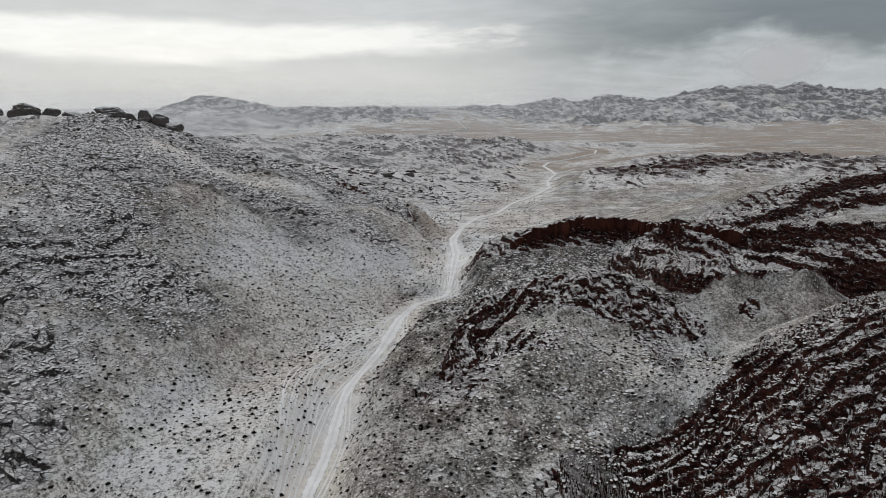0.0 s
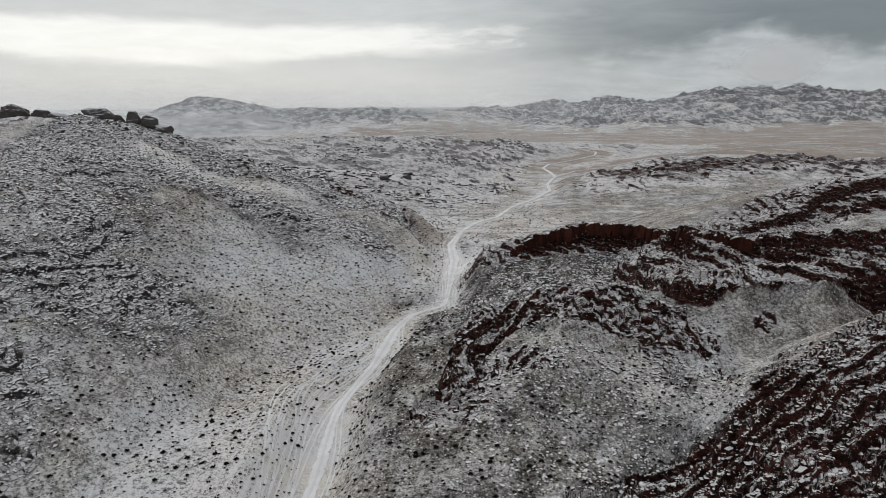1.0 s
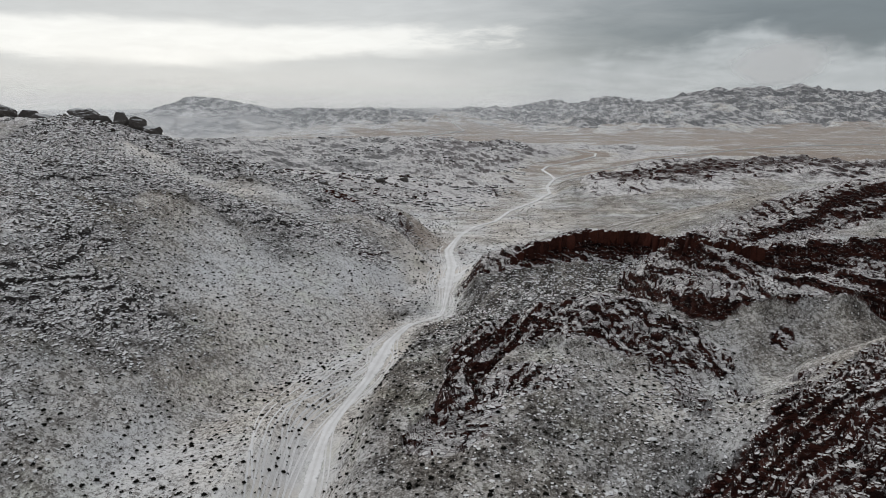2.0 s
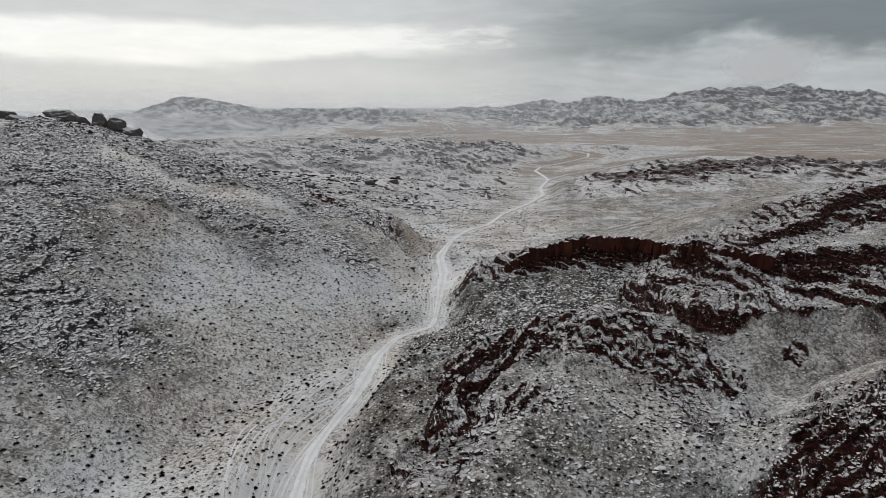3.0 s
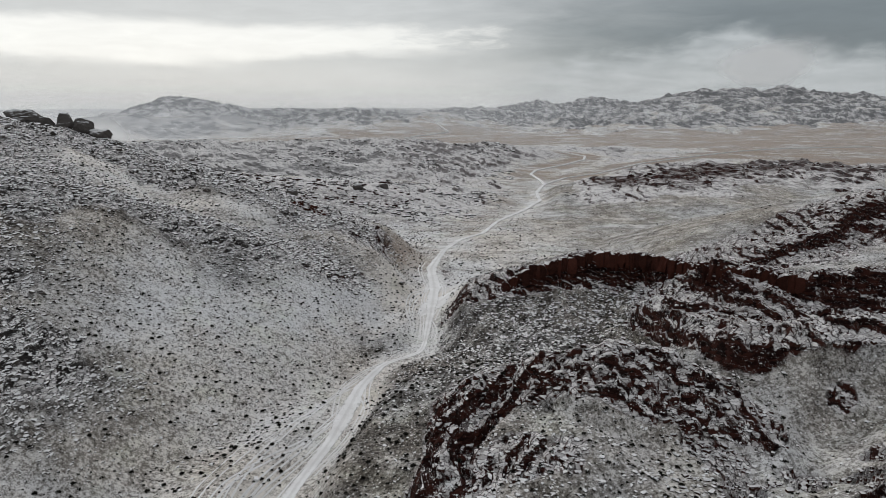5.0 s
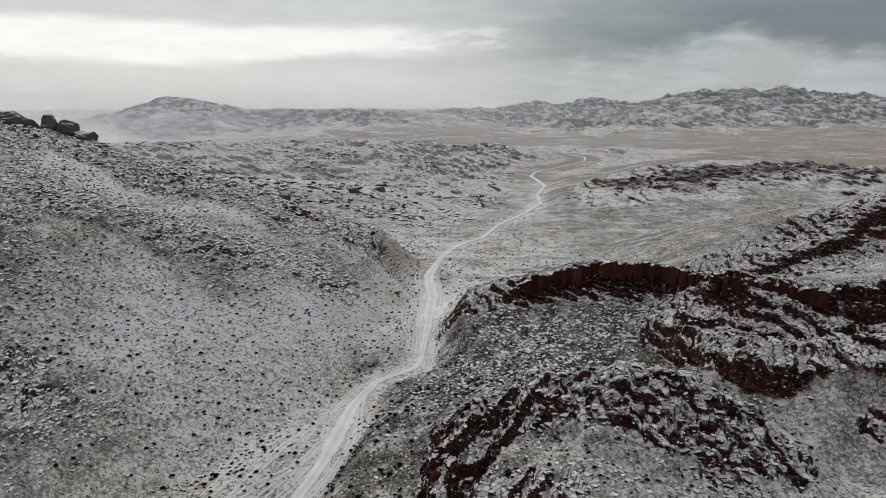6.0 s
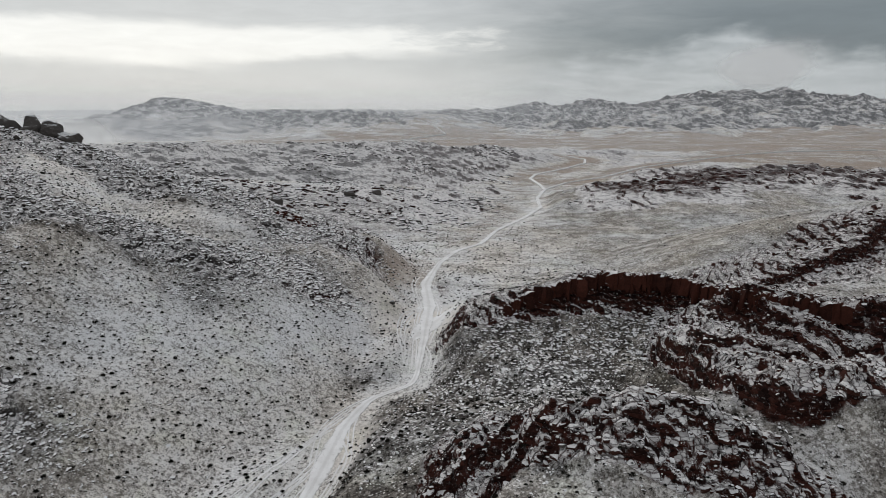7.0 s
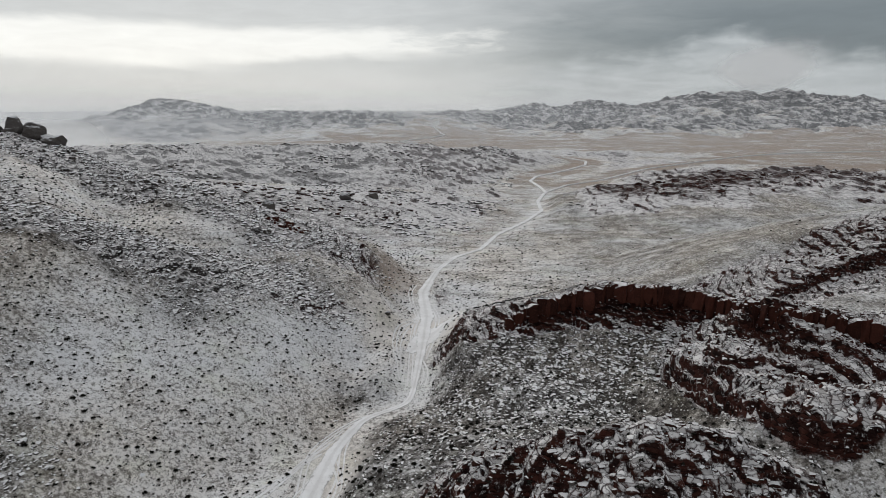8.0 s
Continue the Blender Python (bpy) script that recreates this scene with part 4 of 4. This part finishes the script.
def stems(seed):
    """The woody rootstock of a shrub: a few forked, tapered stems."""
    rng = np.random.RandomState(seed + 77)
    verts, faces = [], []
    for k in range(6):
        a, lean = rng.uniform(0, 2 * math.pi), rng.uniform(0.2, 1.0)
        out = np.array([math.cos(a) * math.sin(lean), math.sin(a) * math.sin(lean), math.cos(lean)])
        side, up_side = np.array([-math.sin(a), math.cos(a), 0]), np.cross(out, [-math.sin(a), math.cos(a), 0])
        b = len(verts)
        for step, r in ((0.0, 0.035), (0.2, 0.024), (0.42, 0.008)):
            bend = out * step + np.array([0, 0, 0.25 * step * step])
            verts += [bend + r * (math.cos(q) * side + math.sin(q) * up_side) for q in (0, 2.094, 4.189)]
        for lay in (0, 3):
            for q in range(3):
                i, j = b + lay + q, b + lay + (q + 1) % 3
                faces += [(i, j, j + 3), (i, j + 3, i + 3)]
    return np.array(verts), np.array(faces)


def spread(shapes, at, size, turn, tilt, stretch=None):
    """All copies of a few shapes, as one set of places and faces."""
    rng = np.random.RandomState(4)
    pick = rng.randint(0, len(shapes), len(at))
    verts, faces, base = [], [], 0
    for k, (v, f) in enumerate(shapes):
        m = pick == k
        n = int(m.sum())
        if not n:
            continue
        c, s, ct, st = np.cos(turn[m]), np.sin(turn[m]), np.cos(tilt[m]), np.sin(tilt[m])
        q = v[None] * size[m][:, None, None]
        x, y, z = q[..., 0], q[..., 1] * ct[:, None] - q[..., 2] * st[:, None], q[..., 1] * st[:, None] + q[..., 2] * ct[:, None]
        q = np.stack([x * c[:, None] - y * s[:, None], x * s[:, None] + y * c[:, None], z], -1) + at[m][:, None, :]
        verts.append(q.reshape(-1, 3))
        faces.append((f[None] + base + (np.arange(n) * len(v))[:, None, None]).reshape(-1, 3))
        base += n * len(v)
    return np.concatenate(verts), np.concatenate(faces)


def sown(count, box, weight, seed):
    """Random places in a box of ground, as thick as weight(x, y) says."""
    rng = np.random.RandomState(seed)
    x, y = rng.uniform(box[0], box[1], count), rng.uniform(box[2], box[3], count)
    keep = rng.uniform(0, 1, count) < weight(x, y)
    keep &= np.abs(x) < 0.80 * y + 20
    return x[keep], y[keep], rng


def off_track(x, y, clear=3.5):
    d = np.minimum(np.minimum(along(ROAD, x, y)[0], along(ROAD_NORTH, x, y)[0]), along(ROAD_EAST, x, y)[0])
    return smooth(clear, clear + 3, d)


def stone_weight(x, y):
    rock = bare_land(x, y)[1]
    return np.clip(0.045 + 0.16 * rock + 0.16 * smooth(-22, 4, x) + 0.95 * scree(x, y) * smooth(-0.6, 0.3, fractal(x, y, 9, 5, 2) + 0.3), 0, 1) * off_track(x, y, 5)


def shrub_weight(x, y):
    rock = bare_land(x, y)[1]
    thick = (0.62 + 0.38 * smooth(-0.7, 0.5, fractal(x, y, 26, 15, 3))) * (1 - 0.75 * smooth(0.2, 0.6, rock))
    east = np.where(x > -20, 2.3 * smooth(0.2, 1.0, 1.3 - np.abs(x - 25) / 85), 1.0)
    east = np.maximum(east, 0.25 * smooth(380, 440, y + 0.3 * (x - 40)))
    east = east * (1 - 0.72 * smooth(355, 410, y) * smooth(-12, 8, x))
    east = east + 1.6 * np.exp(-((x + 122) / 14) ** 2 - ((y - 192) / 26) ** 2)
    return np.clip(thick * east + 0.5 * np.exp(-((x - 10) ** 2 + (y - 330) ** 2) / 700), 0, 1) * off_track(x, y, 4)


def seat(x, y, sink):
    return np.stack([x, y, land(x, y)[0] - sink], -1)


def sow_stones():
    small = [cut_rock(k, 1, (1.0, 0.72, 0.40), 5, 0.16) for k in range(8)]
    x, y, rng = sown(120000, (-260, 230, 140, 470), stone_weight, 11)
    size = 0.25 + 0.7 * rng.uniform(0, 1, len(x)) ** 5 + 0.9 * scree(x, y) * rng.uniform(0, 1, len(x)) ** 1.5
    # the largest of those the camera passes nearest stand as boulders of their own
    near = np.argsort(-(size * ((y < 340) & (np.abs(x) < 140))))[:260]
    own = np.zeros(len(x), bool)
    own[near] = True
    rest = ~own
    turn, tilt = rng.uniform(0, 6.28, len(x)), rng.normal(0, 0.38, len(x))
    v, f = spread(small, seat(x[rest], y[rest], 0.1 * size[rest]), size[rest], turn[rest], tilt[rest])
    tagged(new("scree", mesh_from("scree", v, f, GREY_STONE)), "grey angular slab stones dusted with snow on the slopes", "stones", kind="stuff")
    shapes = [mesh_from("boulder", *cut_block(k + 60, (0.85, 0.6, 0.38), 7), GREY_STONE) for k in range(8)]
    at = seat(x[own], y[own], 0.12 * size[own])
    for k, (p, s, a, b) in enumerate(zip(at, size[own], turn[own], tilt[own])):
        ob = new("boulder", shapes[k % 8])
        ob.matrix_world = Matrix.LocRotScale(p, Euler((b, 0, a)), (s, s, s))
        tagged(ob, "grey angular slab boulder with snow on its upper face", "boulder", "boulders on the slopes")


def sow_shrubs():
    shapes = [twigs(k, 16) for k in range(8)]
    # one place at most in each cell of a loose grid: the shrubs keep their distance
    rng = np.random.RandomState(17)
    cx, cy = np.meshgrid(np.arange(-230, 330, 2.4), np.arange(140, 760, 2.4))
    x, y = (cx + rng.uniform(0, 2.1, cx.shape)).ravel(), (cy + rng.uniform(0, 2.1, cx.shape)).ravel()
    chance = rng.uniform(0, 1, len(x))
    keep = (np.abs(x) < 0.80 * y + 20) & (chance < 0.95)
    x, y, chance = x[keep], y[keep], chance[keep]
    keep = chance < shrub_weight(x, y) * np.interp(y, [140, 420, 760], [0.80, 0.80, 0.30])
    x, y = x[keep], y[keep]
    size = np.where(rng.uniform(0, 1, len(x)) < 0.5, 1.05 + 0.85 * rng.uniform(0, 1, len(x)) ** 1.8, rng.uniform(0.55, 1.0, len(x)))
    turn = rng.uniform(0, 6.28, len(x))
    near = np.argsort(-(size * ((y < 300) & (x < 30) & (x > -110))))[:280]
    own = np.zeros(len(x), bool)
    own[near] = True
    rest = ~own
    v, f = spread(shapes, seat(x[rest], y[rest], 0.05), size[rest], turn[rest], 0 * turn[rest])
    tagged(new("desert_scrub", mesh_from("desert_scrub", v, f, SHRUB)), "dark dry low shrubs dotted over the stony slopes", "shrubs", kind="stuff")
    leaf = [mesh_from("foliage", *twigs(k + 20, 34), SHRUB) for k in range(6)]
    wood = [mesh_from("stem", *stems(k), WOOD) for k in range(6)]
    for k, (p, s, a) in enumerate(zip(seat(x[own], y[own], 0.05), size[own], turn[own])):
        ob = new("desert_shrub")
        ob.matrix_world = Matrix.LocRotScale(p, Euler((0, 0, a)), (s, s, s))
        tagged(ob, "dark dry twiggy desert shrub on the stony slope", "shrub", "shrubs on the slope")
        new("foliage", leaf[k % 6]).parent = ob
        new("stem", wood[k % 6]).parent = ob


def build_tors():
    """The great boulders on the western summit."""
    for seed, x, y, wide, tall, squash, label in (
            (1, -244, 512, 14.5, 7.0, 0.8, "broad dark summit boulder, flat on top"),
            (2, -221, 511, 7.0, 6.6, 0.9, "dark rounded summit boulder leaning in a row"),
            (3, -209, 508, 7.0, 6.2, 0.9, "dark rounded summit boulder leaning in a row"),
            (4, -198, 506, 7.0, 5.2, 0.9, "dark pointed summit boulder at the end of a row"),
            (5, -231, 508, 5.5, 4.4, 0.9, "low dark boulder on the rocky summit"),
            (6, -268, 498, 6.0, 3.4, 0.9, "low dark boulder on the rocky summit"),
            (7, -418, 692, 15, 9, 0.8, "large grey boulder on the misty back ridge"),
            (8, -385, 680, 8, 6, 0.8, "grey boulder on the misty back ridge"),
            (9, -455, 700, 9, 6, 0.8, "grey boulder on the misty back ridge"),
            (10, -83, 514, 3.6, 4.6, 0.8, "dark upright boulder standing on the far spur"),
            (11, -8.7, 403.5, 1.5, 1.1, 0.8, "small dark boulder alone on the pale slope"),
            (12, -31, 652, 4.2, 3.0, 0.8, "dark boulder on the low middle ridge"),
            (13, -52, 640, 5.0, 3.2, 0.8, "dark boulder on the low middle ridge")):
        v, f = cut_rock(seed + 100, 4, (wide, wide * squash, tall), 4, 0.0, 0.06)
        v = v * (1 + 0.17 * fractal(v[:, 0] + seed * 50, v[:, 1] + v[:, 2] * 1.7, 7.0, 7, 4))[:, None]
        ob = new("large_boulder", mesh_from("large_boulder", v, f, TOR))
        ob.location = (x, y, float(land(np.array([x * 1.0]), np.array([y * 1.0]))[0][0]) + tall * 0.35)
        tagged(ob, label, "boulder", "summit boulders" if y > 480 and x < -190 else "lone boulders")


def outcrop(name, label, line, count, sizes, offs, seed, mat, tall=0.6, stand=0.0):
    """A rocky crest: jointed blocks set into the ground along a line."""
    rng = np.random.RandomState(seed)
    base = new(name)
    tagged(base, label, "rock outcrop", "rock outcrops")
    p = np.array([(q[0], q[1]) for q in line], float)
    seg = np.concatenate([[0], np.cumsum(np.hypot(*np.diff(p, axis=0).T))])
    s = np.sort(rng.uniform(0, seg[-1], count))
    x, y = np.interp(s, seg, p[:, 0]), np.interp(s, seg, p[:, 1])
    tx, ty = np.gradient(x), np.gradient(y)
    length = np.hypot(tx, ty) + 1e-9
    d = rng.uniform(offs[0], offs[1], count)
    x, y = x + ty / length * d, y - tx / length * d
    size = sizes[0] + (sizes[1] - sizes[0]) * rng.uniform(0, 1, count) ** 2
    z = land(x, y)[0]
    base.location = (x.mean(), y.mean(), z.mean())
    shapes = [mesh_from("rock_block", *cut_block(k + seed * 10, (1.1, 0.75, tall), 7), mat) for k in range(7)]
    for k in range(count):
        ob = new("rock_block", shapes[k % 7])
        ob.parent = base
        ob.matrix_parent_inverse = Matrix.Translation(-base.location)
        ob.matrix_basis = Matrix.LocRotScale((x[k], y[k], z[k] + stand * size[k]),
                                             Euler((rng.normal(0, 0.16), rng.normal(0, 0.16), math.atan2(ty[k], tx[k]) + rng.normal(0, 0.35))), (size[k],) * 3)
    return base


def rim_columns():
    """The red cliff under the rim: upright joint columns side by side, snow on their heads."""
    rng = np.random.RandomState(31)
    base = new("rim_cliff")
    tagged(base, "dark red jointed cliff band round the bowl, snow on its top", "rock outcrop", "rock outcrops")
    p = np.array(RIM[1:8], float)
    seg = np.concatenate([[0], np.cumsum(np.hypot(*np.diff(p[:, :2], axis=0).T))])
    shapes = [mesh_from("rock_column", *cut_block(k + 300, (1.0, 0.9, 1.0), 5), RED_CLIFF) for k in range(8)]
    base.location = tuple(p.mean(0))
    s = 0.0
    count = 0
    while s < seg[-1]:
        wide = 1.1 + 3.2 * rng.uniform(0, 1) ** 2
        q = s + wide / 2
        x, y, z = [float(np.interp(q, seg, p[:, k])) for k in range(3)]
        x1, y1 = [float(np.interp(q + 1.5, seg, p[:, k])) - float(np.interp(q - 1.5, seg, p[:, k])) for k in range(2)]
        run = math.atan2(y1, x1)
        # to the right of the line's run, where the face falls into the bowl
        out = rng.uniform(0.3, 1.7)
        px, py = x + math.sin(run) * out, y - math.cos(run) * out
        top = z - 0.5 - 0.9 * rng.uniform(0, 1) ** 3 - 0.35 * out
        high = float(np.interp(x, [5, 25, 50, 110, 150, 220], [3, 4, 7, 7, 6, 4])) * rng.uniform(0.7, 1.0)
        ob = new("rock_column", shapes[count % 8])
        ob.parent = base
        ob.matrix_parent_inverse = Matrix.Translation(-base.location)
        ob.matrix_basis = Matrix.LocRotScale((px, py, top - high / 2), Euler((rng.normal(0, 0.05), rng.normal(0, 0.05), run + rng.normal(0, 0.12))), (wide * 0.58, rng.uniform(1.2, 2.2), high / 2))
        s += wide * rng.uniform(0.6, 0.9)
        count += 1


def slab(seed, shape):
    """A split slab: a box with uneven corners and one broken end."""
    rng = np.random.RandomState(seed)
    v = np.array([(a, b, c) for c in (-1, 1) for a, b in ((-1, -1), (1, -1), (1, 1), (-1, 1))], float)
    v = v + rng.uniform(-0.32, 0.32, v.shape) * np.array([1, 1, 0.6])
    v[4:, :2] *= rng.uniform(0.72, 0.95)
    f = np.array([(0, 2, 1), (0, 3, 2), (4, 5, 6), (4, 6, 7), (0, 1, 5), (0, 5, 4), (1, 2, 6), (1, 6, 5), (2, 3, 7), (2, 7, 6), (3, 0, 4), (3, 4, 7)])
    return v * np.array(shape), f


def grid_places(x0, x1, y0, y1, gap, seed):
    rng = np.random.RandomState(seed)
    cx, cy = np.meshgrid(np.arange(x0, x1, gap), np.arange(y0, y1, gap))
    x, y = (cx + rng.uniform(0, gap, cx.shape)).ravel(), (cy + rng.uniform(0, gap, cx.shape)).ravel()
    keep = np.abs(x) < 0.72 * y + 15
    return x[keep], y[keep], rng


def sow_slabs():
    """Split slabs that cover the rocky parts of the western slope."""
    x, y, rng = grid_places(-260, 110, 150, 520, 1.05, 51)
    rock = bare_land(x, y)[1]
    crest = np.minimum(along(WEST_SPUR, x, y)[0], along(WEST_CREST[1:], x, y)[0])
    heavy = np.maximum(scree(x, y), 0.75 * (1 - smooth(6, 26, crest)))
    west = 1 - smooth(-30, -20, x)
    chance = np.clip(0.9 * smooth(0.35, 0.9, heavy) * np.maximum(west, 0.42 * smooth(285, 300, y)) + west * 0.55 * smooth(0.3, 0.7, rock), 0, 0.95) * (0.35 + 0.65 * smooth(-0.4, 0.4, fractal(x, y, 10, 57, 3)))
    keep = rng.uniform(0, 1, len(x)) < np.maximum(chance, 0.006 * west) * off_track(x, y, 6)
    x, y = x[keep], y[keep]
    size = (0.22 + 0.70 * rng.uniform(0, 1, len(x)) ** 2.5) * np.interp(np.hypot(x, y), [200, 500], [1.0, 1.35])
    shapes = [slab(k, (1.0, 0.7, 0.26)) for k in range(12)]
    v, f = spread(shapes, seat(x, y, -0.10 * size), size, rng.uniform(0, 6.28, len(x)), rng.normal(0, 0.30, len(x)))
    tagged(new("slab_field", mesh_from("slab_field", v, f, GREY_STONE)), "split grey slabs with snow lying on them on the western slope", "stones", kind="stuff")


def sow_ledge_blocks():
    """Joint blocks that edge the ledges of the eastern rock, row over row."""
    x, y, rng = grid_places(-14, 240, 146, 335, 0.75, 63)
    lie = land(x, y)
    rock, bed = lie[1], lie[7]
    lip = (bed + 0.07) % 1.0
    keep = (rock > 0.45) & (lip < 0.22) & (rng.uniform(0, 1, len(x)) < np.where((x < 95) & (y > 205) & (y < 275), 0.22, 0.62))
    x, y = x[keep], y[keep]
    gx, gy = land(x + 0.6, y)[7] - land(x - 0.6, y)[7], land(x, y + 0.6)[7] - land(x, y - 0.6)[7]
    size = 0.20 + 0.50 * rng.uniform(0, 1, len(x)) ** 2.2
    shapes = [slab(k + 40, (1.0, 0.75, 0.6)) for k in range(12)]
    v, f = spread(shapes, seat(x, y, 0.15 * size), size, np.arctan2(-gx, gy) + rng.normal(0, 0.3, len(x)), rng.normal(0, 0.18, len(x)))
    tagged(new("ledge_blocks", mesh_from("ledge_blocks", v, f, SLAB)), "dark joint blocks with snow on top along the rock ledges", "stones", kind="stuff")


def sow_mesa_blocks():
    """Rock ledges broken into blocks on the tableland beyond the western spur."""
    x, y, rng = grid_places(-430, 140, 560, 1160, 3.7, 87)
    rock = bare_land(x, y)[1]
    rows = fractal(x * 0.6, y * 1.5 + 0.3 * x, 34, 89, 4)
    keep = (rock > 0.12) & (rng.uniform(0, 1, len(x)) < 0.72 * smooth(0.0, 0.5, rows))
    x, y, rows = x[keep], y[keep], rows[keep]
    size = 0.5 + 1.5 * rng.uniform(0, 1, len(x)) ** 2 * smooth(0.0, 0.6, rows)
    shapes = [slab(k + 80, (1.3, 0.8, 0.55)) for k in range(12)]
    v, f = spread(shapes, seat(x, y, 0.1 * size), size, rng.normal(0.1, 0.5, len(x)), rng.normal(0, 0.2, len(x)))
    tagged(new("mesa_rocks", mesh_from("mesa_rocks", v, f, GREY_STONE)), "dark broken rock ledges with snow on the far tableland", "stones", kind="stuff")


sow_slabs()
sow_ledge_blocks()
sow_mesa_blocks()
sow_stones()
sow_shrubs()
build_tors()
rim_columns()
outcrop("rock_rib", "dark broken rock rib with snow on its blocks", RIB[1:9], 150, (0.5, 1.3), (-8, 12), 4, SLAB, 0.5, 0.0)
outcrop("rock_ridge", "dark slabby rock ridge with snow lying on the ledges", SOUTH_RIDGE[1:5], 260, (0.5, 1.3), (-10, 34), 5, SLAB, 0.5, 0.0)
outcrop("low_mound", "low broken outcrop of snow-topped slabs in the bowl", [(5, 200, 0), (14, 214, 0), (26, 221, 0), (39, 219, 0)], 90, (0.35, 1.1), (-5, 6), 12, SLAB, 0.45, 0.0)
outcrop("low_ledge", "low dark ledge of snow-topped slabs in the bowl", [(62, 213, 0), (70, 209, 0), (80, 208, 0), (93, 214, 0)], 70, (0.35, 1.1), (-2.5, 3), 13, SLAB, 0.45, 0.0)
outcrop("low_ledge", "low dark ledge of snow-topped slabs in the bowl", [(62, 228, 0), (71, 225, 0), (79, 217, 0)], 60, (0.35, 1.0), (-3, 4), 14, SLAB, 0.45, 0.0)
outcrop("rock_ledges", "dark rocky ledges on the eastern ridge dusted with snow", EAST_RIDGE[1:6], 120, (0.8, 2.4), (-16, 22), 6, SLAB, 0.5, 0.0)
outcrop("summit_outcrop", "broken grey rock heaped along the western summit", WEST_CREST[1:7], 290, (0.5, 2.0), (-10, 30), 7, GREY_STONE, 0.55, 0.1)
outcrop("spur_outcrop", "dark rock band with snow down the western spur", WEST_SPUR[1:5], 200, (0.45, 1.3), (-10, 12), 8, GREY_STONE, 0.55, 0.1)
outcrop("red_outcrop", "small rust-red rock outcrop on the end of the spur", [(-68, 463, 0), (-58, 455, 0), (-50, 448, 0)], 26, (0.8, 2.0), (-2, 5), 9, RED_CLIFF, 0.8, 0.2)
outcrop("low_outcrop", "dark rock ledges on the low middle ridge", MESA_FRONT[1:5], 190, (0.6, 2.3), (-22, 50), 10, SLAB, 0.6, 0.1)
outcrop("plain_outcrop", "dark rock ledges on the ridge beyond the bowl", MID_RIDGE[1:6], 160, (1.2, 3.6), (-20, 40), 11, SLAB, 0.5, 0.0)
